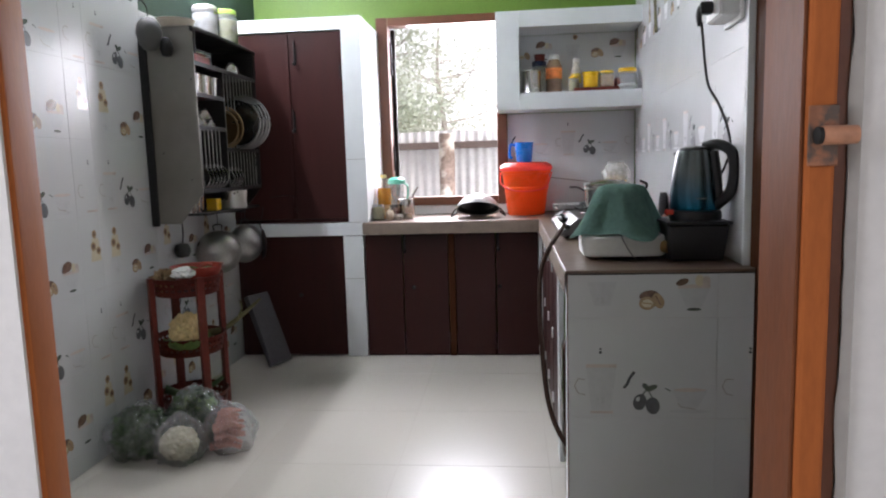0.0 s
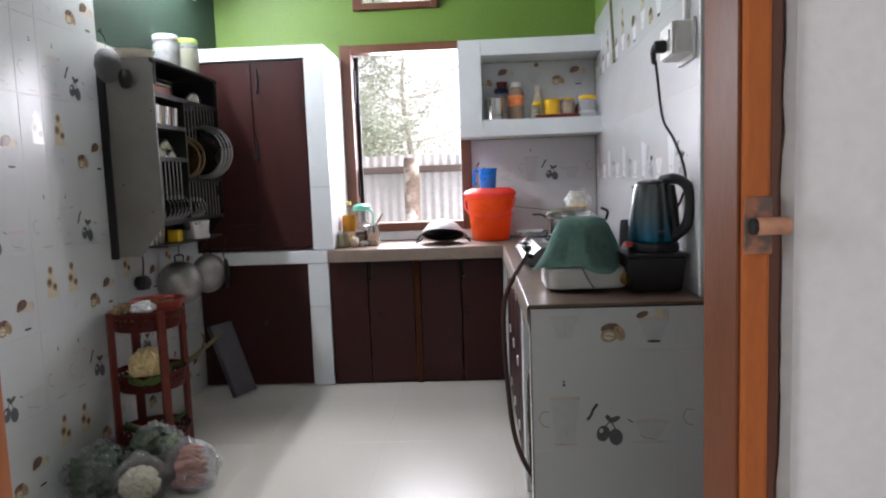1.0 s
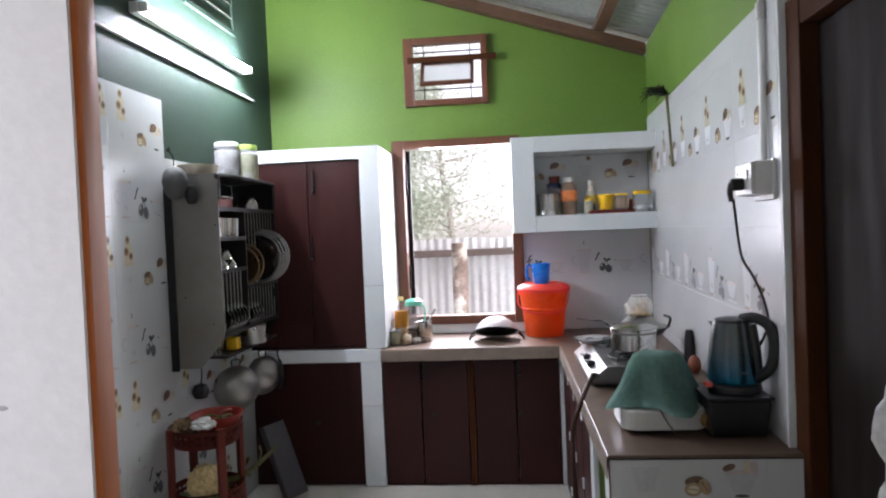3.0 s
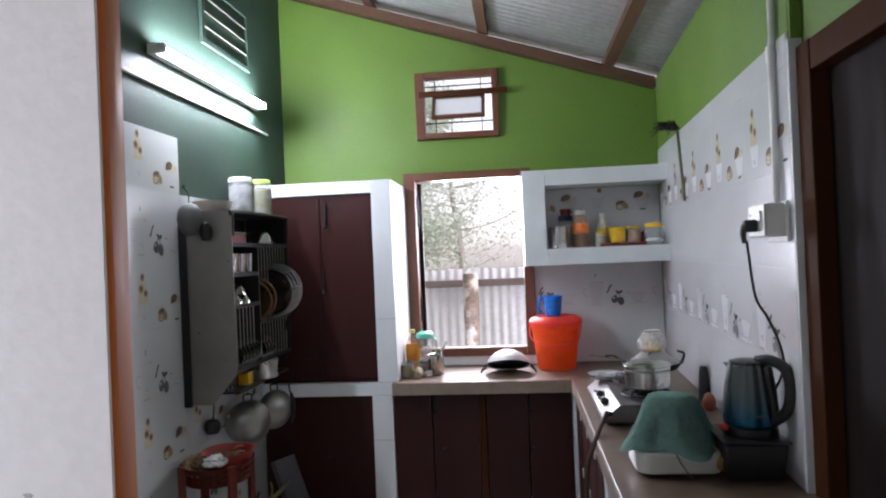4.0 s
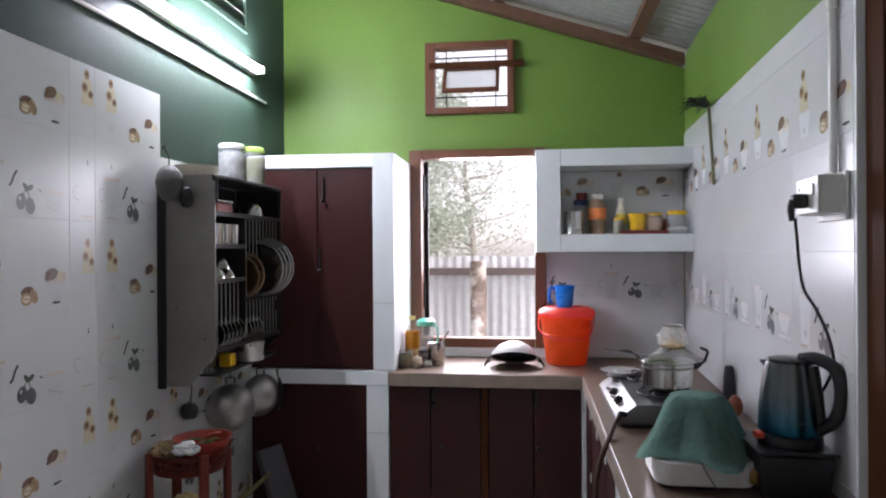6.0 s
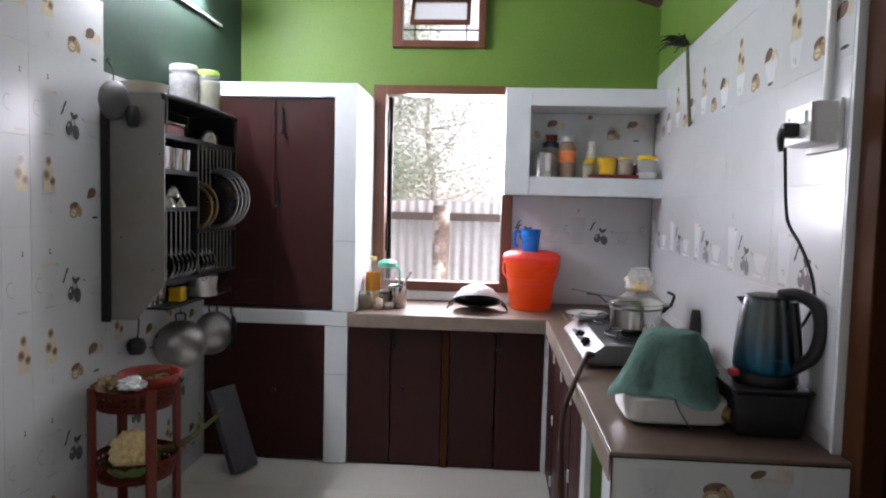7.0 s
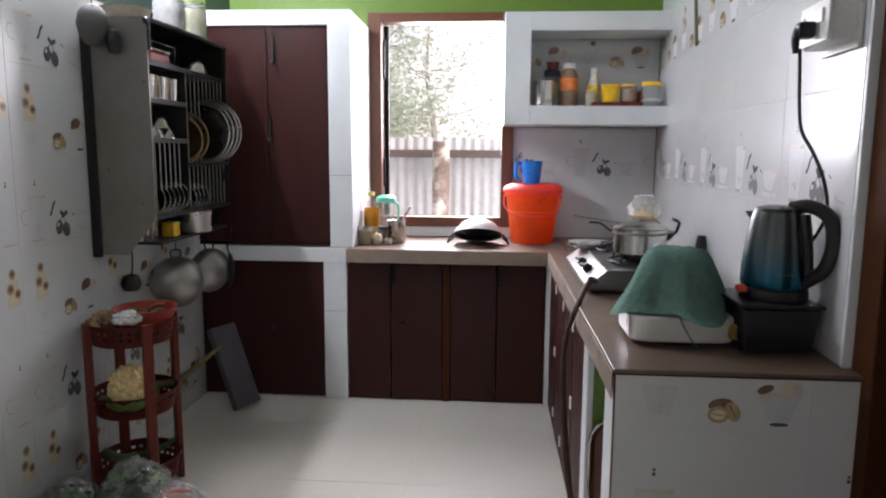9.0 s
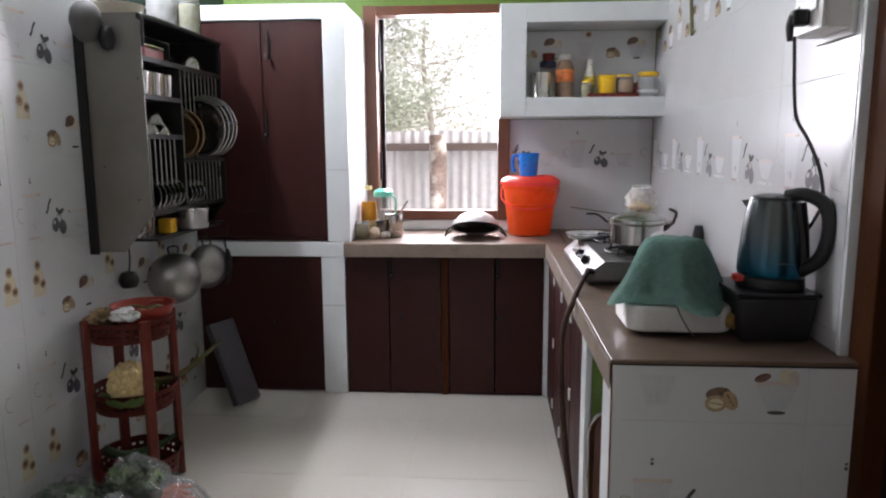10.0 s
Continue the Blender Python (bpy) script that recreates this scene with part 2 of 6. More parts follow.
def wall_with_holes(name, axis, at, thick, a0, a1, z0, tops, holes, mat, label):
    """An upright wall along x or y, its top given at both ends, with rectangular holes through it."""
    bm = bmesh.new()
    cuts = sorted({a0, a1, *(h[0] for h in holes), *(h[1] for h in holes)})
    top = lambda a: tops[0] + (tops[1] - tops[0]) * (a - a0) / (a1 - a0)
    for u, v in zip(cuts, cuts[1:]):
        mine = sorted((h[2], h[3]) for h in holes if h[0] <= u and v <= h[1])
        low = z0
        spans = []
        for lo, hi in mine:
            if lo > low:
                spans.append((low, lo, low, lo))
            low = hi
        spans.append((low, top(u), low, top(v)))
        for ul, uh, vl, vh in spans:
            quads = []
            for d in (at, at + thick):
                row = [(u, ul), (v, vl), (v, vh), (u, uh)]
                quads.append([bm.verts.new((a, d, z) if axis == "x" else (d, a, z)) for a, z in row])
            f, k = quads
            bm.faces.new(f), bm.faces.new(k[::-1])
            for i in range(4):
                bm.faces.new((f[i], f[(i + 1) % 4], k[(i + 1) % 4], k[i]))
    return piece(name, bm, mat, label, "wall", kind="structure", smooth=0)


WIN = (-0.855, 0.012, 0.910, 2.170)
VENT = (-0.750, -0.180, 2.400, 2.860)
wall_north = wall_with_holes("wall_north", "x", YB + 0.008, 0.13, XL - 0.15, XR + 0.30, 0.0, (roof_z(XL - 0.15) - 0.10, roof_z(XR + 0.3) - 0.10), (WIN, VENT), M["green"], "green painted wall with white printed tiles below")
# unseen outer skin, added so the green wall does not tint the fence
wall_with_holes("wall_north_outside", "x", YB + 0.142, 0.02, XL - 0.15, XR + 0.30, 0.0, (roof_z(XL - 0.15) - 0.10, roof_z(XR + 0.3) - 0.10), (WIN, VENT), M["plaster"], "unseen pale outer skin that keeps green bounce off the fence")
# the hole lets the added west hall lamp through
wall_west = wall_with_holes("wall_west", "y", XL - 0.158, 0.15, -2.3, YB + 0.14, 0.0, (3.55, 3.55), ((-0.55, 0.35, 0.9, 2.25),), M["darkgreen"], "dark green painted wall above white printed tiles")
wall_east = wall_with_holes("wall_east", "y", XR + 0.008, 0.15, 2.277, YB + 0.14, 0.0, (2.72, 2.72), (), M["green"], "green painted wall above glossy white printed tiles")
wall_east.matrix_basis = EAST
piece("wall_nib", boxes((XR + 0.0015, XR + 0.15, 2.262, 2.2765, 0.0, 2.215), bevel=0.002), M["trim"], "white tiled wall end beside a brown door frame", "wall", kind="structure").matrix_basis = EAST
wall_with_holes("wall_east_passage", "y", 0.785, 0.13, 0.738, 2.262, 0.0, (2.73, 2.73), ((1.36, 2.20, 0.0, 2.12),), M["green"], "green painted wall round a brown door frame")
piece("wall_green_return", boxes((0.752, XR + 0.15, 2.2625, 2.2755, 2.217, 2.72)), M["green"], "green painted wall end above the tiles", "wall", kind="structure")
# the wall with the doorway that the hall looks through
wall_with_holes("wall_south", "x", 0.684, 0.075, XL - 0.15, -0.485, 0.0, (roof_z(XL - 0.15) - 0.03, roof_z(-0.45) - 0.03), (), M["plaster"], "white painted wall with scuffs beside the kitchen doorway")
wall_with_holes("wall_south_plaster", "x", 0.676, 0.0075, XL - 0.15, -0.4497, 0.0, (roof_z(XL - 0.15) - 0.03, roof_z(-0.45) - 0.03), (), M["scuffed"], "white painted plaster with scuffs beside the doorway")
wall_with_holes("wall_south_end", "x", 0.655, 0.082, 0.305, 1.6, 0.0, (roof_z(0.312) - 0.03, roof_z(1.6) - 0.03), (), M["plaster"], "white painted wall with rough plaster beside the doorway")
wall_with_holes("wall_over_doorway", "x", 0.690, 0.045, -0.452, 0.305, 2.17, (roof_z(-0.452) - 0.03, roof_z(0.312) - 0.03), (), M["plaster"], "white painted wall over the doorway")
# unseen hall walls; their openings are assumed, cut for the added lamps
wall_with_holes("wall_hall_south", "x", -2.45, 0.15, XL - 0.15, 1.6, 0.0, (roof_z(XL) - 0.03, roof_z(1.6) - 0.03), ((-0.05, 0.95, 0.0, 2.25),), M["plaster"], "plain white unseen hall wall, its tall opening assumed for a lamp")
wall_with_holes("wall_hall_east", "y", 1.45, 0.15, -2.45, 0.654, 0.0, (2.45, 2.45), ((-0.90, 0.0, 0.9, 2.25),), M["plaster"], "plain white unseen hall wall, its opening assumed for a lamp")
wall_with_holes("wall_hall_west", "y", XL - 0.004, 0.154, -2.29, 0.685, 0.0, (3.4, 3.4), ((-0.55, 0.35, 0.9, 2.25),), M["plaster"], "plain white unseen hall wall, its opening assumed for a lamp")

# corrugated roof on timber
bm = bmesh.new()
ny = 700
ys = [-2.5 + 7.42 * i / ny for i in range(ny + 1)]
for x_lo, x_hi in ((-2.15, 1.75),):
    rows = []
    for x in (x_lo, x_hi):
        rows.append([bm.verts.new((x, y, roof_z(x) + 0.042 + 0.009 * math.sin(2 * math.pi * y / 0.076))) for y in ys])
    for i in range(ny):
        bm.faces.new((rows[0][i], rows[0][i + 1], rows[1][i + 1], rows[1][i]))
roof = piece("ceiling", bm, M["sheet"], "grey corrugated galvanised roof sheets", "roof", kind="structure", smooth=60)


def sloped_beam(name, x0, x1, y0, y1, low, high, label):
    bm = bmesh.new()
    q = [[bm.verts.new((x, y, roof_z(x) + h)) for x, h in ((x0, low), (x1, low), (x1, high), (x0, high))] for y in (y0, y1)]
    bm.faces.new(q[0]), bm.faces.new(q[1][::-1])
    for i in range(4):
        bm.faces.new((q[0][i], q[0][(i + 1) % 4], q[1][(i + 1) % 4], q[1][i]))
    return piece(name, bm, M["timber"], label, "beam", "roof timbers", smooth=0)


sloped_beam("wall_plate_beam", XL - 0.1, XR, 4.74, YB + 0.05, -0.090, -0.024, "dark brown sloping timber along the wall top")
for x in (-1.92, -1.05, -0.27, 0.565):
    sloped_beam("purlin", x - 0.033, x + 0.033, -2.3, 4.90, -0.012, 0.030, "brown timber purlin under the roof sheets")

# ---- floor ----
piece("floor", boxes((XL - 0.1, 1.6, -2.4, YB + 0.1, -0.12, -0.0015)), M["floorgrout"], "cream polished floor tiles with fine joints", "floor", kind="structure")

# ---- tiles and their prints ----
PRINT = [
    material("print_pale_grey", (0.525, 0.535, 0.545), 0.3, vary=0.04),
    material("print_dusky_pink", (0.56, 0.48, 0.44), 0.25, vary=0.06),
    material("print_berry_black", (0.075, 0.078, 0.085), 0.25, vary=0.2),
    material("print_leaf_green", (0.10, 0.12, 0.10), 0.12, vary=0.2),
    material("print_biscuit_tan", (0.42, 0.30, 0.185), 0.2, vary=0.15, scale=40),
    material("print_cocoa_brown", (0.20, 0.125, 0.095), 0.2, vary=0.2, scale=30),
    material("print_cream", (0.64, 0.57, 0.42), 0.12, vary=0.05),
    material("print_soft_line", (0.34, 0.31, 0.28), 0.3, vary=0.1),
]


def oval(bm, u, w, ru, rw, mat, lift, turn=0.0, n=14):
    c, s = math.cos(radians(turn)), math.sin(radians(turn))
    vs = []
    for i in range(n):
        a, b = ru * math.cos(2 * math.pi * i / n), rw * math.sin(2 * math.pi * i / n)
        vs.append(bm.verts.new((u + a * c - b * s, -lift, w + a * s + b * c)))
    bm.faces.new(vs).material_index = mat


def patch(bm, pts, mat, lift):
    bm.faces.new([bm.verts.new((u, -lift, w)) for u, w in pts]).material_index = mat


def stroke(bm, pts, width, mat, lift):
    """A painted line of even width."""
    for (a, b), (c, d) in zip(pts, pts[1:]):
        k = math.hypot(c - a, d - b) or 1
        n = (-(d - b) / k * width / 2, (c - a) / k * width / 2)
        patch(bm, [(a + n[0], b + n[1]), (c + n[0], d + n[1]), (c - n[0], d - n[1]), (a - n[0], b - n[1])], mat, lift)


def print_berries():
    bm = bmesh.new()
    # pale jug with a pink rim
    patch(bm, [(0.055, 0.165), (0.150, 0.165), (0.132, 0.025), (0.072, 0.025)], 0, 0.0006)
    stroke(bm, [(0.055, 0.170), (0.150, 0.170)], 0.011, 1, 0.0009)
    stroke(bm, [(0.068, 0.018), (0.140, 0.018)], 0.008, 1, 0.0009)
    stroke(bm, [(0.052, 0.125), (0.030, 0.128), (0.018, 0.105), (0.030, 0.080), (0.052, 0.075)], 0.003, 7, 0.0009)
    oval(bm, 0.100, 0.225, 0.004, 0.004, 2, 0.0009)
    oval(bm, 0.100, 0.214, 0.005, 0.005, 2, 0.0009)
    # a chilli and two dark berries
    stroke(bm, [(0.172, 0.098), (0.184, 0.112), (0.190, 0.130), (0.205, 0.150)], 0.009, 2, 0.0009)
    oval(bm, 0.222, 0.052, 0.021, 0.027, 2, 0.0009, -15)
    oval(bm, 0.262, 0.040, 0.022, 0.028, 2, 0.0012, 10)
    oval(bm, 0.216, 0.062, 0.006, 0.008, 0, 0.0016, -15)
    stroke(bm, [(0.230, 0.076), (0.245, 0.095), (0.260, 0.068)], 0.004, 3, 0.0009)
    oval(bm, 0.258, 0.098, 0.020, 0.009, 3, 0.0012, 25)
    oval(bm, 0.240, 0.102, 0.014, 0.008, 3, 0.0009, -50)
    # cup and saucer
    oval(bm, 0.375, 0.088, 0.056, 0.010, 0, 0.0006)
    patch(bm, [(0.322, 0.085), (0.428, 0.085), (0.400, 0.035), (0.350, 0.035)], 0, 0.0009)
    oval(bm, 0.375, 0.092, 0.050, 0.006, 1, 0.0012)
    oval(bm, 0.375, 0.022, 0.064, 0.006, 0, 0.0006)
    stroke(bm, [(0.338, 0.050), (0.350, 0.036), (0.392, 0.030)], 0.003, 7, 0.0014)
    stroke(bm, [(0.300, 0.098), (0.316, 0.088)], 0.004, 3, 0.0014)
    return mesh_of("print", bm, PRINT, 0)


def print_biscuits():
    bm = bmesh.new()
    # a tall bottle with sunflower dots
    patch(bm, [(0.080, 0.215), (0.122, 0.215), (0.138, 0.120), (0.065, 0.120)], 6, 0.0006)
    oval(bm, 0.098, 0.232, 0.016, 0.018, 4, 0.0009)
    oval(bm, 0.098, 0.234, 0.008, 0.009, 5, 0.0012)
    oval(bm, 0.086, 0.182, 0.019, 0.019, 4, 0.0009)
    oval(bm, 0.086, 0.183, 0.010, 0.010, 5, 0.0012)
    oval(bm, 0.120, 0.162, 0.016, 0.017, 4, 0.0009)
    oval(bm, 0.120, 0.163, 0.009, 0.009, 5, 0.0012)
    patch(bm, [(0.060, 0.115), (0.150, 0.115), (0.130, 0.040), (0.080, 0.040)], 0, 0.0006)
    # biscuits
    oval(bm, 0.248, 0.070, 0.030, 0.017, 5, 0.0006, 8)
    oval(bm, 0.243, 0.046, 0.026, 0.021, 4, 0.0009)
    oval(bm, 0.276, 0.054, 0.017, 0.026, 4, 0.0012, 25)
    oval(bm, 0.243, 0.046, 0.017, 0.013, 6, 0.0015)
    stroke(bm, [(0.228, 0.048), (0.258, 0.044)], 0.004, 4, 0.0018)
    stroke(bm, [(0.268, 0.070), (0.284, 0.040)], 0.004, 5, 0.0018)
    # a bowl heaped with cake
    patch(bm, [(0.335, 0.095), (0.432, 0.095), (0.408, 0.034), (0.360, 0.034)], 0, 0.0006)
    stroke(bm, [(0.335, 0.098), (0.432, 0.098)], 0.012, 1, 0.0009)
    oval(bm, 0.362, 0.124, 0.030, 0.020, 5, 0.0012, 12)
    oval(bm, 0.348, 0.112, 0.020, 0.010, 5, 0.0013, 20)
    oval(bm, 0.400, 0.116, 0.014, 0.018, 6, 0.0012)
    oval(bm, 0.420, 0.114, 0.012, 0.016, 1, 0.0014)
    oval(bm, 0.384, 0.026, 0.022, 0.005, 3, 0.0009)
    return mesh_of("print", bm, PRINT, 0)


PRINT_MESH = {}


MOTIFS = {"B": ("jug_print", "berry_print", "cup_print"), "A": ("bottle_print", "biscuit_print", "bowl_print")}


def print_mesh(what, motif, height, left, right):
    """One motif of a tile's print; a cut tile keeps only what lies within its edges."""
    key = (what, motif, round(height, 2), round(left, 2), round(right, 2))
    if key not in PRINT_MESH:
        me = print_berries() if what == "B" else print_biscuits()
        me.name = MOTIFS[what][motif]
        lo, hi = ((-1, 0.168), (0.168, 0.298), (0.298, 1))[motif]
        bm = bmesh.new()
        bm.from_mesh(me)
        off = []
        for f in bm.faces:
            us, top = [v.co.x for v in f.verts], max(v.co.z for v in f.verts)
            if top > height - 0.003 or min(us) < left + 0.002 or max(us) > right - 0.002 or not lo <= sum(us) / len(us) < hi:
                off.append(f)
        bmesh.ops.delete(bm, geom=off, context="FACES")
        bm.to_mesh(me)
        bm.free()
        PRINT_MESH[key] = me
    return PRINT_MESH[key]


TILE_MESH = {}
TILE_W = 0.455


def tile_mesh(w, h):
    key = (round(w, 3), round(h, 3))
    if key not in TILE_MESH:
        TILE_MESH[key] = mesh_of("tile", boxes((0.0006, w - 0.0006, 0.0, 0.007, 0.0006, h - 0.0006), bevel=0.0007), M["tile"])
    return TILE_MESH[key]


def tile_field(parent, origin, turn, length, z0, z1, rows, row_z, row_h, first=0.0, wide=TILE_W):
    """Lays tiles on an upright face. origin: the face's left end as one looks at it; rows: what is printed on each row from row_z up."""
    bed = part("tile_bed", boxes((0.0, length, -0.0055, 0.0005, z0, z1)), M["tilebed"], parent)
    bed.matrix_basis = pose(origin[0], origin[1], 0, 0, 0, turn)
    u = first
    while u > 1e-3:
        u -= wide
    cols = []
    while u < length - 1e-3:
        cols.append((max(u, 0.0), min(u + wide, length), u))
        u += wide
    for k, what in enumerate(rows):
        lo, hi = row_z + k * row_h, row_z + (k + 1) * row_h
        a, b = max(lo, z0), min(hi, z1)
        if b - a < 0.004:
            continue
        for u0, u1, full in cols:
            if u1 - u0 < 0.004:
                continue
            t = part("tile", tile_mesh(u1 - u0, b - a), None, parent)
            place = pose(origin[0], origin[1], 0, 0, 0, turn) @ pose(u0, -0.007, a)
            t.matrix_basis = place
            grow = wide / TILE_W
            if what in "AB" and a - lo < 0.01 and b - a > 0.13:
                for motif, name in enumerate(MOTIFS[what]):
                    me = print_mesh(what, motif, b - lo, (u0 - full) / grow, (u1 - full) / grow)
                    if len(me.polygons):
                        p = part(name, me, None, t)
                        p.matrix_basis = pose(full - u0, 0, lo - a) @ Matrix.Diagonal((grow, 1, 1, 1))


# ---- built-in cupboards and worktops ----
def knob(parent, at, name="knob"):
    ob = part(name, lathe([(0, 0), (0.006, 0), (0.006, 0.012), (0.012, 0.016), (0.013, 0.024), (0.008, 0.029), (0, 0.030)], 14), M["iron"], parent, "small dark metal knob")
    ob.matrix_basis = pose(*at, 90, 0, 0)
    return ob


def bolt_handle(parent, at):
    bm = boxes((-0.008, 0.008, -0.003, 0, -0.035, 0.055), bevel=0.001)
    tube([(0, -0.008, 0.085), (0, -0.008, 0.0), (0, -0.008, -0.04)], 0.0045, 8, bm)
    tube([(0.001, -0.008, -0.035), (0.003, -0.030, -0.038)], 0.0045, 8, bm)
    lathe([(0, -0.013), (0.010, -0.009), (0.013, 0), (0.010, 0.009), (0, 0.013)], 12, (0.003, -0.030, -0.046), bm)
    ob = part("bolt", bm, M["iron"], parent, "dark iron tower bolt")
    ob.location = at
    return ob


def door_leaf(parent, x0, x1, z0, z1, y, name="door"):
    """A flush plank door with a slightly sunk middle."""
    bm = boxes((x0 + 0.0015, x1 - 0.0015, y, y + 0.022, z0, z1), bevel=0.002)
    return part(name, bm, M["maroon"], parent)


pantry = thing("pantry_cupboard", "built-in pantry cupboard, white tiled surround, maroon wooden doors", "cupboard")
part("surround", boxes((XL + 0.002, -0.968, 4.20, YB - 0.002, 2.004, 2.081), (-0.968, -0.846, 4.20, YB - 0.002, 0.848, 2.081), bevel=0.0025), M["trim"], pantry, "white tiled surround")
part("back", boxes((XL + 0.004, -0.970, 4.70, YB - 0.004, 0.85, 2.002)), M["maroon"], pantry)
part("joint", boxes((-0.9675, -0.8465, 4.1985, 4.2005, 1.232, 1.2345)), M["grout"], pantry, "fine grey tile joint")
part("door_rail", boxes((XL + 0.004, -0.972, 4.216, 4.25, 0.852, 0.872), bevel=0.002), M["maroon"], pantry)
for x0, x1 in ((-1.655, -1.302), (-1.299, -0.970)):
    leaf = door_leaf(pantry, x0, x1, 0.874, 2.000, 4.212)
    if x1 > -1.0:
        b1 = bolt_handle(leaf, (-1.256, 4.210, 1.86))
        b2 = bolt_handle(leaf, (-1.280, 4.210, 1.46))
        part("hinge", boxes((-0.985, -0.975, 4.204, 4.212, 1.72, 1.80)), M["iron"], leaf)
part("stile", boxes((XL + 0.004, -1.657, 4.212, 4.24, 0.874, 2.0), bevel=0.002), M["maroon"], pantry)
part("cover_strip", boxes((-1.310, -1.294, 4.204, 4.211, 0.874, 2.0), bevel=0.002), M["maroon"], pantry)

low = thing("base_cupboard", "built-in base cupboard below the pantry, white frame, maroon door", "cupboard", "base cupboards")
part("frame", boxes((XL + 0.002, -0.882, 4.198, 4.30, 0.768, 0.846), (-1.008, -0.882, 4.198, YB - 0.004, 0.002, 0.766), bevel=0.0025), M["trim"], low, "white tiled frame")
part("joint", boxes((-1.0075, -0.8825, 4.1965, 4.1985, 0.498, 0.5005)), M["grout"], low, "fine grey tile joint")
leaf = door_leaf(low, XL + 0.004, -1.010, 0.012, 0.765, 4.212)
knob(leaf, (-1.29, 4.212, 0.40))
part("infill", boxes((XL + 0.004, -1.010, 4.24, 4.70, 0.002, 0.012)), M["maroon"], low)

mid = thing("base_cupboard", "wide built-in base cupboard with four maroon wooden doors", "cupboard", "base cupboards")
for i, (x0, x1) in enumerate(((-0.878, -0.645), (-0.642, -0.362), (-0.319, -0.072), (-0.069, 0.188))):
    leaf = door_leaf(mid, x0, x1, 0.014, 0.765, 4.212)
    if i in (1, 3):
        knob(leaf, (x0 + 0.066 if i == 1 else x0 + 0.022, 4.212, 0.44))
        bolt_handle(leaf, (x0 + 0.012, 4.211, 0.715))
part("mullion", boxes((-0.360, -0.321, 4.208, 4.25, 0.002, 0.766), bevel=0.002), M["darkframe"], mid)
part("plinth", boxes((-0.880, 0.190, 4.225, 4.30, 0.002, 0.012)), M["maroon"], mid)
part("end_post", boxes((0.190, 0.262, 4.198, 4.32, 0.002, 0.766), bevel=0.0025), M["trim"], mid, "white tiled post")
part("joint", boxes((0.1905, 0.2615, 4.1965, 4.1985, 0.498, 0.5005)), M["grout"], mid, "fine grey tile joint")

top = thing("worktop", "brown polished granite worktop below the window", "worktop")
part("slab", boxes((-0.878, 0.300, 4.172, YB - 0.002, 0.795, 0.846), bevel=0.003), M["slab"], top)
part("edge", boxes((-0.878, 0.298, 4.166, 4.171, 0.772, 0.842), bevel=0.0015), M["slabedge"], top, "rough brown slab edge")
part("upstand", boxes((-0.846, 0.010, YB - 0.03, YB + 0.005, 0.848, 0.908), bevel=0.004), M["trim"], top, "white tiled upstand under the window")

# the side counter with its open bay and doors
CX0, CX1, CY0 = 0.196, 0.853, 2.208
side = thing("side_counter", "long side counter, brown granite top over white tiled ends", "counter")
part("slab", boxes((CX0 - 0.004, CX1, CY0 - 0.003, 4.165, 0.8385, 0.849), bevel=0.003), M["slab"], side)
part("underslab", boxes((CX0 + 0.006, CX1, CY0 + 0.012, 4.165, 0.812, 0.838)), M["slabedge"], side)
part("slab", boxes((0.302, CX1, 4.167, YB - 0.004, 0.812, 0.8475), bevel=0.003), M["slab"], side)
part("slab_edge", boxes((CX0 - 0.007, CX0 - 0.0045, CY0, 4.16, 0.775, 0.842), bevel=0.001), M["slabedge"], side, "rough brown slab edge")
end = part("end_wall", boxes((CX0 + 0.008, 0.774, CY0 + 0.008, CY0 + 0.170, 0.001, 0.811), bevel=0.002), M["trim"], side, "white printed end tiles")
tile_field(end, (CX0 + 0.004, CY0 + 0.008), 0, 0.575, 0.0, 0.836, ["-", "B", "A"], 0.049, 0.324)
part("dirt_line", boxes((CX0 + 0.002, 0.775, CY0 - 0.0015, CY0 + 0.006, 0.8345, 0.8380)), M["iron"], side, "dark grimy joint under the slab")
part("front_edge_trim", boxes((CX0 + 0.0005, CX0 + 0.0035, CY0 + 0.001, CY0 + 0.012, 0.02, 0.83)), M["frame"], side, "brown worn corner joint")
part("post", boxes((CX0 + 0.008, 0.224, 2.698, 2.800, 0.001, 0.811), bevel=0.003), M["trim"], side, "white tiled post")
part("bay_back", boxes((0.80, 0.850, 2.385, 2.699, 0.001, 0.811)), M["green"], side, "green painted inside of the open bay")
part("bay_side", boxes((0.225, 0.799, 2.700, 2.800, 0.001, 0.811)), M["green"], side, "green painted inside of the open bay")
for i in range(4):
    y0 = 2.806 + i * 0.340
    leaf = part("door", boxes((CX0 + 0.012, CX0 + 0.034, y0, y0 + 0.318, 0.03, 0.765), bevel=0.003), M["maroon"], side)
    for zz in (0.10, 0.40, 0.70):
        part("white_catch", boxes((CX0 + 0.004, CX0 + 0.0115, y0 + 0.300, y0 + 0.320, zz, zz + 0.045), bevel=0.002), M["trim"], leaf, "small white fitting")
part("carcass", boxes((0.50, 0.85, 2.86, 4.19, 0.002, 0.03)), M["maroon"], side)
tray = thing("old_tray", "old dark metal tray standing in the counter's open bay", "tray", at=(0.425, 2.640, 0.007))


def tray_outline(w, h, r):
    corners = ((w / 2 - r, r, -90), (w / 2 - r, h - r, 0), (-w / 2 + r, h - r, 90), (-w / 2 + r, r, 180))
    return [(cx + r * math.cos(radians(a + 15 * i)), 0.0, cz + r * math.sin(radians(a + 15 * i))) for cx, cz, a in corners for i in range(7)]


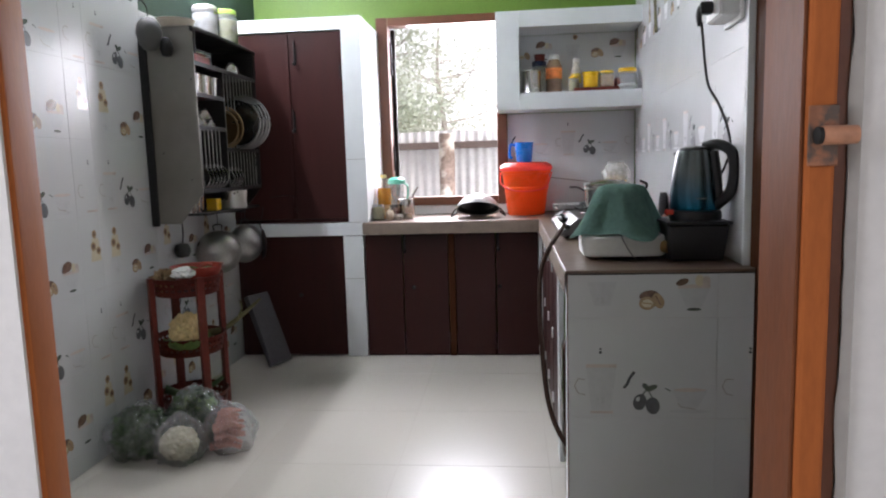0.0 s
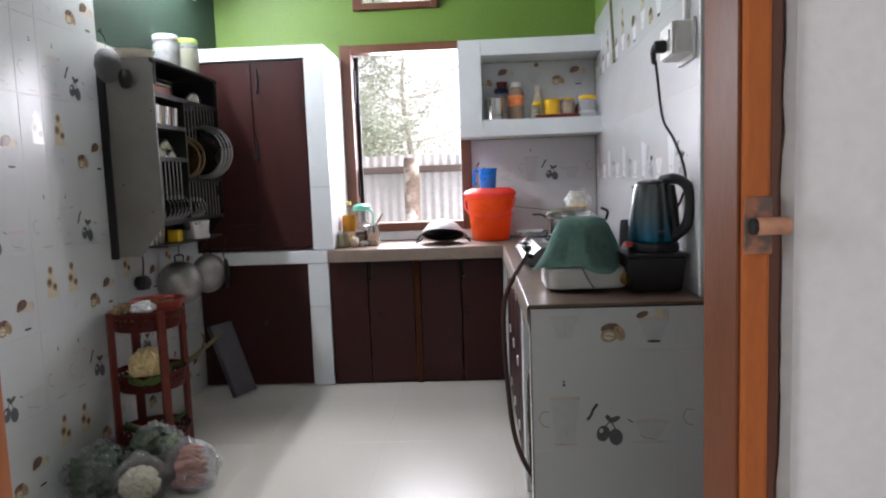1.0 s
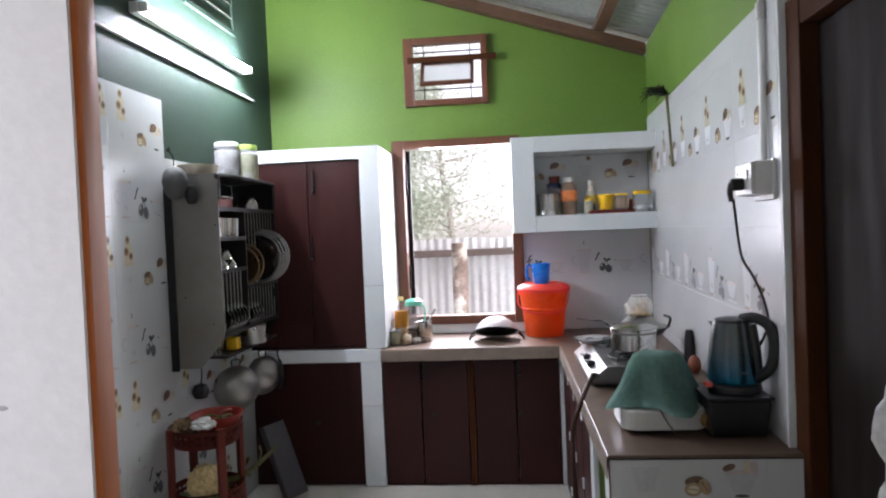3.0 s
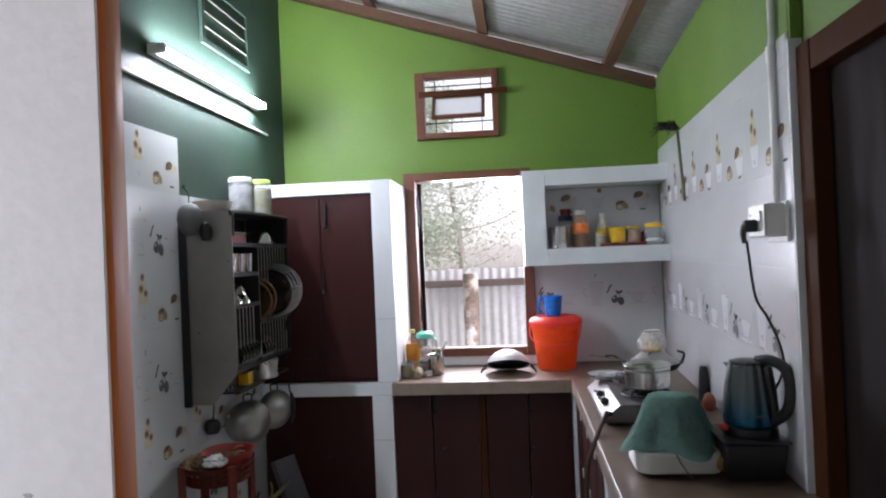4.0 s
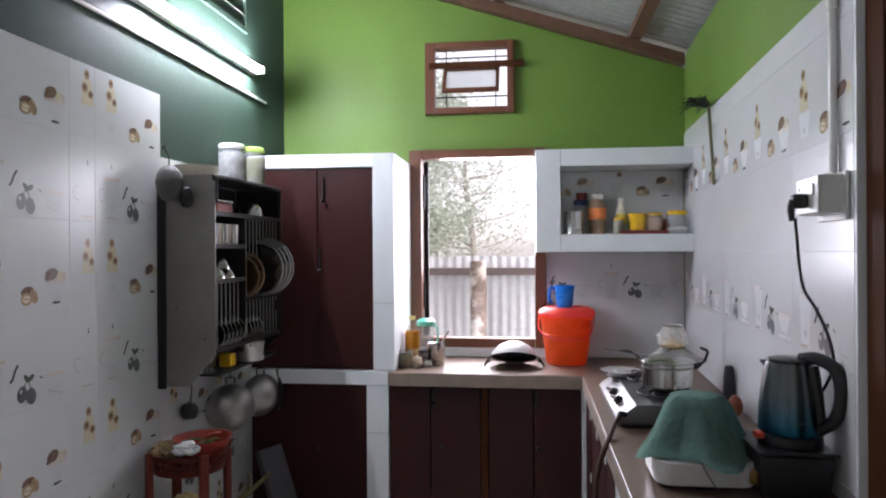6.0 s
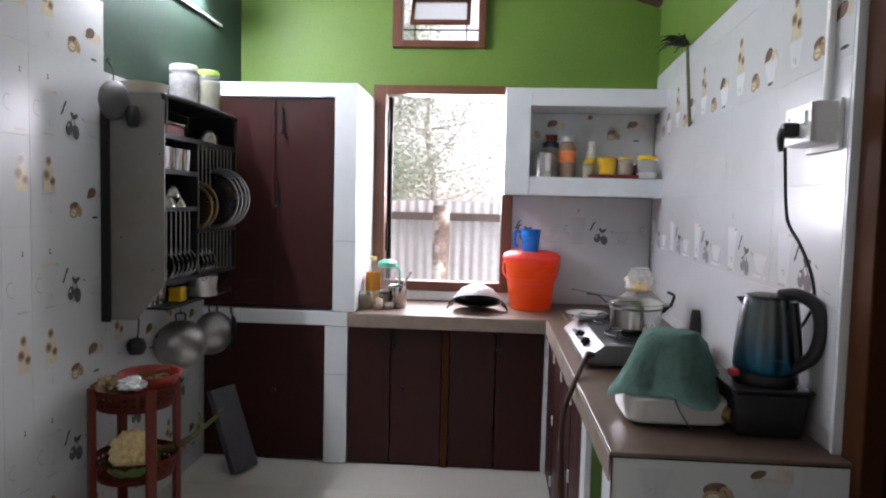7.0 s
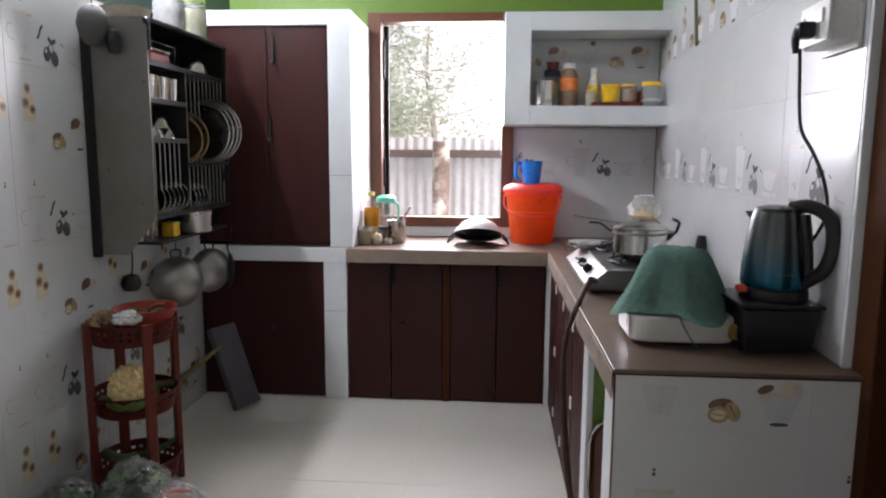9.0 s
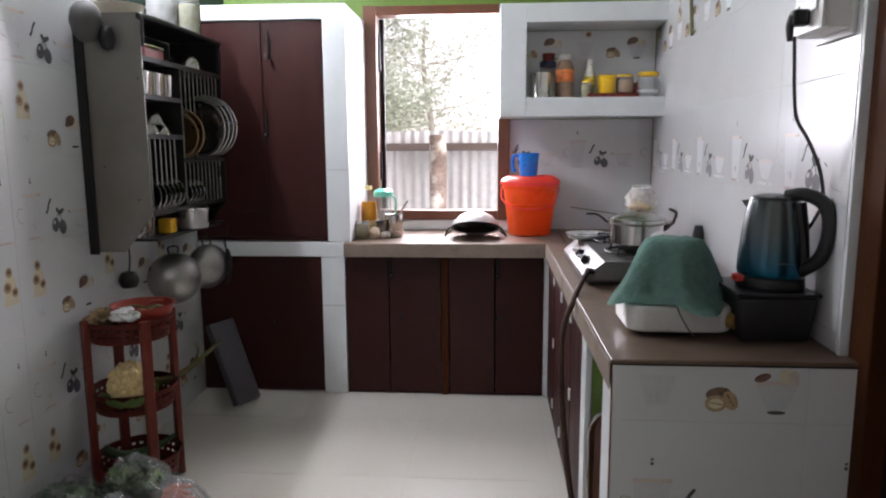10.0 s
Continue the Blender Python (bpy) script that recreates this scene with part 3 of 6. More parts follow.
bm = bmesh.new()
loops = [[bm.verts.new((x, d, z + 0.265 - h / 2)) for x, _, z in tray_outline(w, h, r)] for w, h, r, d in ((0.42, 0.53, 0.075, 0.0), (0.39, 0.50, 0.065, 0.022), (0.384, 0.494, 0.062, 0.018), (0.414, 0.524, 0.072, -0.002))]
for a, b in zip(loops, loops[1:] + loops[:1]):
    for k in range(len(a)):
        bm.faces.new((a[k], a[k - 1], b[k - 1], b[k]))
bm.faces.new(loops[1])
bm.faces.new(loops[2])
o = part("pan", bm, M["frame"], tray)
o.matrix_basis = pose(0, 0, 0, -3, 0, 0)
o = part("rim", tube(tray_outline(0.424, 0.534, 0.077), 0.005, 6, closed=True), M["steel"], tray, "pale metal rim")
o.matrix_basis = pose(0, 0, 0, -3, 0, 0)

# wall shelf over the worktop
shelf = thing("wall_shelf", "white box shelf built on the wall", "shelf")
part("side", boxes((-0.050, 0.0935, 4.475, YB - 0.001, 1.512, 2.116), bevel=0.003), M["trim"], shelf)
part("bottom_board", boxes((0.094, 0.853, 4.475, YB - 0.001, 1.512, 1.616), bevel=0.003), M["trim"], shelf)
part("top_board", boxes((0.094, 0.853, 4.475, YB - 0.001, 2.016, 2.116), bevel=0.003), M["trim"], shelf)

# ---- window, ventilator, doors ----
window = thing("window_1", "open window in a brown painted wooden frame", "window", kind="structure")
wx0, wx1, wz0, wz1 = WIN
part("frame_side", boxes((wx0, wx0 + 0.078, 4.745, YB + 0.06, wz0, wz1), bevel=0.004), M["frame"], window)
part("frame_side", boxes((wx1 - 0.068, wx1, 4.745, YB + 0.06, wz0, wz1), bevel=0.004), M["frame"], window)
part("frame_head", boxes((wx0 + 0.079, wx1 - 0.069, 4.747, YB + 0.06, wz1 - 0.055, wz1 - 0.001), bevel=0.004), M["frame"], window)
part("frame_sill", boxes((wx0 + 0.079, wx1 - 0.069, 4.747, YB + 0.06, wz0 + 0.001, wz0 + 0.058), bevel=0.004), M["frame"], window)
part("shutter_edge", boxes((wx0 + 0.0785, wx0 + 0.106, YB + 0.062, YB + 0.095, wz0 + 0.06, wz1 - 0.06)), M["darkdoor"], window, "dark edge of the opened shutter")
part("latch", boxes((wx0 + 0.078, wx0 + 0.090, YB + 0.020, YB + 0.035, 1.80, 2.02)), M["iron"], window)
part("latch", boxes((wx0 + 0.078, wx0 + 0.090, YB + 0.020, YB + 0.035, 1.15, 1.32)), M["iron"], window)

vent = thing("ventilator_window", "small brown ventilator with a pivoted glass sash", "window")
vx0, vx1, vz0, vz1 = VENT
part("frame", boxes((vx0, vx0 + 0.062, 4.755, YB + 0.05, vz0, vz1), (vx1 - 0.045, vx1, 4.755, YB + 0.05, vz0, vz1), (vx0 + 0.063, vx1 - 0.046, 4.757, YB + 0.05, vz1 - 0.042, vz1 - 0.001), (vx0 + 0.063, vx1 - 0.046, 4.757, YB + 0.05, vz0 + 0.001, vz0 + 0.042), bevel=0.004), M["frame"], vent)
glass = material("frosted_glass", (0.80, 0.84, 0.84), 0.35, vary=0.02, bump=0.1, trans=0.9)
sash = part("sash", boxes((-0.64, -0.275, -0.012, 0.012, -0.105, -0.080), (-0.64, -0.275, -0.012, 0.012, 0.080, 0.105), (-0.64, -0.618, -0.012, 0.012, -0.08, 0.08), (-0.297, -0.275, -0.012, 0.012, -0.08, 0.08), bevel=0.002), M["frame"], vent)
sash.matrix_basis = pose(0, 4.80, 2.625, -32, 0, 0)
pane = part("pane", boxes((-0.617, -0.298, -0.002, 0.002, -0.079, 0.079)), glass, sash)
pane.visible_shadow = False
part("bar", boxes((vx0 + 0.03, -0.12, 4.735, 4.752, 2.685, 2.725), bevel=0.003), M["darkframe"], vent, "dark wooden bar across the ventilator")
for z in (2.775, 2.52):
    part("rod", tube([(vx0 + 0.06, 4.83, z), (vx1 - 0.04, 4.83, z)], 0.005, 6), M["iron"], vent)
for x in (-0.62, -0.30):
    part("rod", tube([(x, 4.835, vz0 + 0.04), (x, 4.835, vz1 - 0.04)], 0.004, 6), M["iron"], vent)

vent2 = thing("wall_grille", "small dark grille high on the green wall", "grille")
part("frame", boxes((XL - 0.006, XL + 0.012, 3.54, 3.575, 2.78, 3.14), (XL - 0.006, XL + 0.012, 4.145, 4.18, 2.78, 3.14), (XL - 0.006, XL + 0.012, 3.576, 4.144, 3.11, 3.14), (XL - 0.006, XL + 0.012, 3.576, 4.144, 2.78, 2.81), bevel=0.002), M["darkgreen"], vent2)
part("backing", boxes((XL - 0.007, XL - 0.002, 3.576, 4.144, 2.811, 3.109)), M["darkgreen"], vent2)
for z in (2.88, 2.96, 3.04):
    part("bar", tube([(XL + 0.004, 3.576, z), (XL + 0.004, 4.144, z)], 0.004, 6), M["dullsteel"], vent2)

door = thing("door_1", "dark wooden door in a brown frame beside the counter", "door", kind="structure")
part("frame_side", boxes((0.762, 0.84, 2.165, 2.258, 0.002, 2.185), bevel=0.004), M["darkframe"], door)
part("frame_side", boxes((0.762, 0.84, 1.31, 1.40, 0.002, 2.185), bevel=0.004), M["darkframe"], door)
part("frame_head", boxes((0.764, 0.84, 1.401, 2.164, 2.095, 2.184), bevel=0.004), M["darkframe"], door)
part("leaf", boxes((0.812, 0.84, 1.402, 2.163, 0.006, 2.093), bevel=0.002), M["darkdoor"], door)

entry = thing("door_frame", "terracotta painted wooden frame of the kitchen doorway", "door frame")
bm = bmesh.new()
foot = [(-0.443, 0.680), (-0.4777, 0.7626), (-0.520, 0.766), (-0.520, 0.6845), (-0.4492, 0.680)]
lo = [bm.verts.new((x, y, 0.002)) for x, y in foot]
hi = [bm.verts.new((x, y, 2.10)) for x, y in foot]
bm.faces.new(lo), bm.faces.new(hi[::-1])
for k in range(5):
    bm.faces.new((lo[k], lo[(k + 1) % 5], hi[(k + 1) % 5], hi[k]))
bmesh.ops.bevel(bm, geom=list(bm.edges), offset=0.003, segments=2, profile=0.5, affect="EDGES")
part("jamb", bm, M["orange"], entry)
jamb = part("jamb", boxes((0.262, 0.286, 0.648, 0.730, 0.002, 2.10), bevel=0.004), M["orange"], entry)
part("rebate", boxes((0.2865, 0.298, 0.656, 0.735, 0.002, 2.10), bevel=0.002), M["frame"], entry, "dark brown edge beside the board")
# same wood as the jamb; the browner sheet paints its unlit inner face
part("shaded_inner_face", boxes((0.2585, 0.2618, 0.651, 0.735, 0.002, 2.10), bevel=0.001), material("shaded_jamb_brown", (0.15, 0.050, 0.020), 0.55, spec=0.15, vary=0.12, scale=4, grain=50, stretch=(5, 5, 1)), entry, "jamb's inner face, its shade put in brown")
# rough edge of the white plaster; its grey paints the shadow along it
bm = bmesh.new()
edge = [(0.004 * noise.noise((0, 0, i * 0.35)) + 0.002 * noise.noise((3, 0, i * 1.3)), 0.002 + 2.098 * i / 90) for i in range(91)]
for (d0, z0), (d1, z1) in zip(edge, edge[1:]):
    q = [bm.verts.new(p) for p in ((0.2985 + d0, 0.657, z0), (0.3065, 0.6535, z0), (0.3065, 0.6535, z1), (0.2985 + d1, 0.657, z1))]
    bm.faces.new(q)
bmesh.ops.remove_doubles(bm, verts=list(bm.verts), dist=0.0001)
bmesh.ops.solidify(bm, geom=list(bm.faces), thickness=-0.003)
piece("plaster_edge", bm, M["grout"], "rough plaster edge beside the door frame, shadow grey in its colour", "plaster", kind="structure")
part("head", boxes((-0.46, 0.290, 0.690, 0.735, 2.101, 2.165), bevel=0.005), M["orange"], entry)
bar = part("hinge_barrel", tube([(0.269, 0.637, 1.206), (0.295, 0.637, 1.206)], 0.0075, 14), material("worn_painted_hinge", (0.46, 0.22, 0.13), 0.4, vary=0.15, scale=60, bump=0.2), jamb, "worn painted hinge barrel")
part("pin_end", tube([(0.2655, 0.637, 1.206), (0.2688, 0.637, 1.206)], 0.007, 12), M["iron"], jamb, "dark pin end")
part("hinge_plate", boxes((0.2625, 0.2855, 0.6445, 0.6475, 1.182, 1.230), bevel=0.001), material("chipped_hinge_paint", (0.30, 0.12, 0.06), 0.5, vary=0.2, scale=70, bump=0.3, stain=(0.10, 0.07, 0.055), stain_at=(0.5, 0.6)), jamb)

# ---- outside ----
piece("ground", boxes((-60, 60, -60, 80, -0.35, -0.15)), M["earth"], "bare earth yard outside the window", "ground", kind="structure")
M["greywood"] = material("weathered_dark_wood", (0.13, 0.10, 0.09), 0.8, vary=0.2, scale=3, grain=40, bump=0.4, stretch=(1, 6, 6))
fence = thing("sheet_fence", "corrugated metal sheet fence behind the window", "fence")
bm = bmesh.new()
nx = 400
xs = [-3.4 + 6.4 * i / nx for i in range(nx + 1)]
rows = [[bm.verts.new((x, 6.12 + 0.010 * math.sin(2 * math.pi * x / 0.076) + d, z + (0.012 * noise.noise((x * 3, 0, 0)) if z > 1 else 0))) for x in xs] for z, d in ((-0.15, 0), (1.475, 0), (1.475, 0.004), (-0.15, 0.004))]
for a, b in zip(rows, rows[1:]):
    for i in range(nx):
        bm.faces.new((a[i], a[i + 1], b[i + 1], b[i]))
fsheet = material("pale_weathered_sheet", (0.62, 0.635, 0.645), 0.5, metal=0.1, vary=0.08, scale=2, grain=30, stain=(0.50, 0.50, 0.50), stain_at=(0.5, 0.85))
part("sheet", bm, fsheet, fence, smooth=60)
part("rail", boxes((-3.4, 3.0, 6.055, 6.105, 1.318, 1.378), bevel=0.004), M["greywood"], fence, "weathered grey wooden rail")
post = piece("wooden_post", lathe([(0.0, -0.15), (0.074, -0.15), (0.068, 0.2), (0.07, 0.6), (0.064, 0.9), (0.067, 1.2), (0.062, 1.42), (0.055, 1.44), (0, 1.44)], 20, wobble=0.12), M["bark"], "mottled round wooden post before the fence", "post", at=(-0.50, 5.83, 0))


def tree(at, height, spread, seed, leaves, leaf=0.05):
    rng = random.Random(seed)
    t = thing("tree", "pale leafy green tree behind the metal fence", "tree", "trees", at=at)
    bm = bmesh.new()
    tube(curve_pts([(0, 0, -0.3), (0.1, 0, height * 0.3), (-0.1, 0.1, height * 0.6), (0, 0, height * 0.9)]), 0.11, 8, bm, r_end=0.02)
    tips = []
    for i in range(26):
        a, z = rng.uniform(0, 6.28), height * rng.uniform(0.15, 0.8)
        r = spread * rng.uniform(0.4, 1)
        e = (r * math.cos(a), r * math.sin(a), z + height * rng.uniform(0.02, 0.18))
        tube(curve_pts([(0, 0, z), (e[0] * 0.5, e[1] * 0.5, z + 0.15), e]), 0.022, 5, bm, r_end=0.006)
        tips += [e, (e[0] * 0.65, e[1] * 0.65, (z + e[2]) / 2)]
    part("trunk", bm, M["palebark"], t)
    vs, fs = [], []
    for _ in range(leaves):
        c = rng.choice(tips)
        p = Vector((rng.gauss(c[0], spread * 0.13), rng.gauss(c[1], spread * 0.13), rng.gauss(c[2], height * 0.05)))
        u = Vector((rng.uniform(-1, 1), rng.uniform(-1, 1), rng.uniform(-0.6, 0.6))).normalized()
        w = u.cross(Vector((rng.uniform(-1, 1), rng.uniform(-1, 1), rng.uniform(-1, 1)))).normalized()
        s = leaf * rng.uniform(0.7, 1.3)
        k = len(vs)
        vs += [p - u * s, p + w * s * 0.42, p + u * s, p - w * s * 0.42]
        fs.append((k, k + 1, k + 2, k + 3))
    me = bpy.data.meshes.new("crown")
    me.from_pydata(vs, [], fs)
    me.materials.append(M["leaf"])
    part("crown", me, None, t)


tree((-1.95, 11.0, -0.15), 4.4, 1.25, 3, 15000, 0.042)
tree((-4.6, 15.0, -0.15), 6.5, 2.0, 5, 9000, 0.06)
tree((-4.2, 22.0, -0.15), 6.2, 1.9, 8, 4500, 0.055)
tree((-1.6, 17.0, -0.15), 5.6, 1.7, 14, 3000, 0.05)

# ---- the tube lamp and cable ducts ----
tube_mat = material("lit_fluorescent_tube", (0.86, 0.95, 1.0), 0.3, vary=0, bump=0, emit=270)
lampfit = thing("tube_light", "lit fluorescent tube light on the green wall", "lamp")
part("batten", boxes((XL - 0.006, XL + 0.035, 3.01, 4.27, 2.565, 2.615), bevel=0.004), M["white"], lampfit)
part("tube", tube([(XL + 0.060, 3.04, 2.59), (XL + 0.060, 4.24, 2.59)], 0.014, 14), tube_mat, lampfit, "glowing white glass tube")
for y in (3.025, 4.255):
    part("end_cap", boxes((XL + 0.036, XL + 0.078, y - 0.013, y + 0.013, 2.568, 2.612), bevel=0.004), M["white"], lampfit)
duct = piece("cable_duct", boxes((XL - 0.007, XL + 0.003, 2.45, 4.47, 2.438, 2.452), bevel=0.0015), M["white"], "white plastic cable duct along the green wall", "cable duct")
duct2 = piece("conduit_pipe", tube([(XR - 0.012, 2.378, 1.728), (XR - 0.012, 2.378, 2.215), (XR - 0.006, 2.378, 2.25), (XR - 0.006, 2.378, 2.70)], 0.011, 10), M["white"], "thin white conduit pipe down the tiled wall", "pipe")
duct2.matrix_basis = EAST
part("coupling", tube([(XR - 0.012, 2.378, 2.175), (XR - 0.012, 2.378, 2.225)], 0.0145, 12), M["white"], duct2)


# scuffs on the hall side of the doorway wall
scuffed_wall = bpy.data.objects["wall_south_plaster"]
M["scuff"] = material("grey_scuff", (0.40, 0.40, 0.40), 0.8, vary=0.2, scale=60)
rng = random.Random(12)
for x, z, w, hh in ((-0.565, 1.335, 0.004, 0.010), (-0.560, 1.262, 0.003, 0.016), (-0.555, 1.180, 0.004, 0.007), (-0.610, 1.29, 0.003, 0.006), (-0.530, 1.41, 0.006, 0.003)):
    bm = bmesh.new()
    ring = [bm.verts.new((x + w * math.cos(a) * rng.uniform(0.5, 1.1), 0.6757, z + hh * math.sin(a) * rng.uniform(0.6, 1.1))) for a in [2 * math.pi * i / 11 for i in range(11)]]
    bm.faces.new(ring)
    part("scuff_mark", bm, M["scuff"], scuffed_wall, "small grey scuff")
# ---- the dish rack and what is on it ----
RX0, RX1, RY0, RY1 = XL + 0.012, -1.436, 3.226, 4.0
M["racksteel"] = material("dark_rack_steel_and_shade", (0.016, 0.015, 0.015), 0.5, metal=0.0, spec=0.3, vary=0.15, scale=8, grain=90)
M["rod"] = material("dull_steel_rod", (0.26, 0.26, 0.25), 0.35, metal=0.8, vary=0.1, bump=0.02)
rack = thing("dish_rack", "steel wall rack with slatted shelves full of dishes", "rack")


def rack_side(y):
    bm = bmesh.new()
    out = [(RX0, 0.94), (RX0 + 0.13, 0.94), (RX1, 1.085), (RX1, 1.835), (RX1 - 0.02, 1.865), (RX0, 1.865)]
    f = [bm.verts.new((x, y, z)) for x, z in out]
    k = [bm.verts.new((x, y + 0.006, z)) for x, z in out]
    bm.faces.new(f), bm.faces.new(k[::-1])
    for i in range(len(out)):
        bm.faces.new((f[i], f[(i + 1) % len(out)], k[(i + 1) % len(out)], k[i]))
    return bm


panel = part("side_panel", rack_side(RY0), M["dullsteel"], rack, "plain grey steel side sheet", smooth=0)
for x, z in ((RX0 + 0.02, 1.50), (RX0 + 0.07, 1.28), (RX1 - 0.02, 1.62), (RX1 - 0.05, 1.15)):
    o = part("rivet", lathe([(0, 0), (0.004, 0), (0.003, 0.002), (0, 0.003)], 8), M["iron"], panel)
    o.matrix_basis = pose(x, RY0, z, 90, 0, 0)
# far side sheet: darker steel than its twin, the rack's inner shade in colour
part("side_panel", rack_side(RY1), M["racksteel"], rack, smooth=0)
# dark strip over the gap between side sheet and wall
part("wall_gap_strip", boxes((XL + 0.001, RX0 + 0.026, RY0 - 0.012, RY0 - 0.001, 0.93, 1.80), bevel=0.002), M["iron"], rack, "dark strip against the wall")
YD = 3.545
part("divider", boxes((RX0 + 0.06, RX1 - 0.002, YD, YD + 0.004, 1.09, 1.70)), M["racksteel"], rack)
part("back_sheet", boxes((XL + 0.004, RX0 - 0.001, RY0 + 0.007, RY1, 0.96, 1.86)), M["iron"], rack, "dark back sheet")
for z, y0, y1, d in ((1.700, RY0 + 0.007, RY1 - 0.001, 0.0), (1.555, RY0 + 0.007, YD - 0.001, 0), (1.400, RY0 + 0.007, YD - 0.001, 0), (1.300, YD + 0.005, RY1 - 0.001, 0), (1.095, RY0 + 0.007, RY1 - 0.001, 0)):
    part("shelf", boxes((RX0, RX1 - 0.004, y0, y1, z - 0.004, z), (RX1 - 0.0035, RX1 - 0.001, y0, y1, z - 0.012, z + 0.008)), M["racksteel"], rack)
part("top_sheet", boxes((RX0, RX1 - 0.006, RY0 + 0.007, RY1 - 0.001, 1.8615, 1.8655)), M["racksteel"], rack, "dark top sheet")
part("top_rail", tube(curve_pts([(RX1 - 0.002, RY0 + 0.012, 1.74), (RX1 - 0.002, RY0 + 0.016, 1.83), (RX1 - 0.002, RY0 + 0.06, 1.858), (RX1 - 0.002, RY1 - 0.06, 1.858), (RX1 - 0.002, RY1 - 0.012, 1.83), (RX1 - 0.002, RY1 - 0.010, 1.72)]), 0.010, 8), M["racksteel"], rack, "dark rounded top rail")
for i in range(11):
    y = YD + 0.03 + i * 0.043
    part("rod", tube([(RX1 - 0.012, y, 1.302), (RX1 - 0.012, y, 1.695)], 0.003, 6), M["rod"], rack)
    part("rod", tube([(RX1 - 0.012, y, 1.097), (RX1 - 0.012, y, 1.295)], 0.003, 6), M["rod"], rack)
for i in range(6):
    y = RY0 + 0.04 + i * 0.043
    part("rod", tube([(RX1 - 0.012, y, 1.097), (RX1 - 0.012, y, 1.395)], 0.003, 6), M["rod"], rack)

M["plate"] = material("bright_plate_steel", (0.66, 0.66, 0.65), 0.28, metal=0.7, vary=0.04, scale=10, grain=120, bump=0.03)
M["brass"] = material("dull_brass", (0.20, 0.125, 0.06), 0.32, metal=0.9, vary=0.1, bump=0.05)


# one metal in two tones: gleaming rims and dark reflections put into colour
M["platerim"] = material("steel_rim_gleam", (0.40, 0.40, 0.39), 0.25, metal=0.95, vary=0.04, bump=0.02)
M["brassrim"] = material("brass_rim_gleam", (0.36, 0.24, 0.13), 0.36, metal=0.6, vary=0.08, bump=0.02)
M["plateface"] = material("steel_with_dark_reflection", (0.20, 0.20, 0.20), 0.22, metal=0.95, vary=0.08, scale=14, grain=120, bump=0.03)


def plate(at, r, turn, lean, mat, label, group="plates in the rack"):
    t = thing("plate", label, "plate", group)
    t.matrix_basis = pose(*at, 0, 0, turn) @ pose(0, 0, 0, 90 + lean, 0, 0)
    k = r / 0.127
    part("face", lathe([(0, 0.0016), (0.104 * k, 0.0016), (0.110 * k, 0.012), (0.1105 * k, 0.011), (0.105 * k, 0.0), (0, 0.0)], 36), M["brass"] if mat == M["brass"] else M["plateface"], t)
    part("rim", lathe([(0.1105 * k, 0.0125), (0.113 * k, 0.020), (0.122 * k, 0.0245), (0.127 * k, 0.022), (0.125 * k, 0.0205), (0.114 * k, 0.018), (0.1115 * k, 0.0115)], 36), M["brassrim"] if mat == M["brass"] else M["platerim"], t, "rolled rim, its gleam put in colour")
    return t


for y, r, m in ((3.607, 0.104, "brass"), (3.650, 0.112, "brass"), (3.736, 0.140, "plate"), (3.779, 0.143, "plate"), (3.822, 0.147, "plate"), (3.865, 0.147, "plate")):
    plate((RX1 - (0.008 if m == "plate" else 0.045), y, 1.304 + r), r, -4, 2, M[m], "dull brass plate standing in the rack" if m == "brass" else "large shiny steel plate standing in the rack")
for y in (3.300, 3.343, 3.386, 3.429, 3.472, 3.515):
    plate((RX1 - 0.040, y, 1.163), 0.064, -4, 4, M["plate"], "small steel plate standing in the rack", "small plates in the rack")
for y in (3.607, 3.650, 3.693, 3.736):
    plate((RX1 - 0.040, y, 1.155), 0.056, -4, 4, M["plate"], "small steel plate standing in the rack", "small plates in the rack")
BOWL = shell([(0.0, 0.0), (0.030, 0.0), (0.046, 0.018), (0.054, 0.045), (0.057, 0.047)], 0.0015)
for y, z in ((3.355, 1.402), (3.455, 1.402), (3.400, 1.448), (3.80, 1.702)):
    ob = piece("bowl", lathe(BOWL, 28), M["steel"], "steel bowl turned upside down in the rack", "bowl", "bowls in the rack")
    big = 1.55 if y > 3.6 else 1.12
    ob.matrix_basis = pose(RX1 - 0.07 - 0.04 * (big - 1), y, z + 0.047 * big, 180, 0, 0) @ Matrix.Scale(big, 4)
M["creamcup"] = material("cream_cup_plastic", (0.55, 0.46, 0.34), 0.45, vary=0.06)
for i, y in enumerate((3.290, 3.338, 3.386, 3.436, 3.490)):
    piece("tumbler", lathe(shell([(0.0, 0.0), (0.019, 0.0), (0.025, 0.098), (0.027, 0.100)], 0.0015), 24), (M["steel"], M["creamcup"])[i % 2], "steel tumbler in the rack" if i % 2 == 0 else "cream plastic tumbler in the rack", "tumbler", "tumblers in the rack", at=(RX1 - 0.036 - 0.012 * (i % 2), y, 1.556))
jar_glass = material("clear_jar_plastic", (0.62, 0.64, 0.64), 0.10, vary=0.02, bump=0.02, alpha=0.16)
redbox = thing("food_box", "red box with a clear lid in the rack", "box", at=(RX1 - 0.075, 3.38, 1.701))
part("body", boxes((-0.05, 0.05, -0.085, 0.085, 0, 0.052), bevel=0.010), M["red"], redbox)
part("lid", boxes((-0.052, 0.052, -0.087, 0.087, 0.053, 0.062), bevel=0.004), M["steel"], redbox)


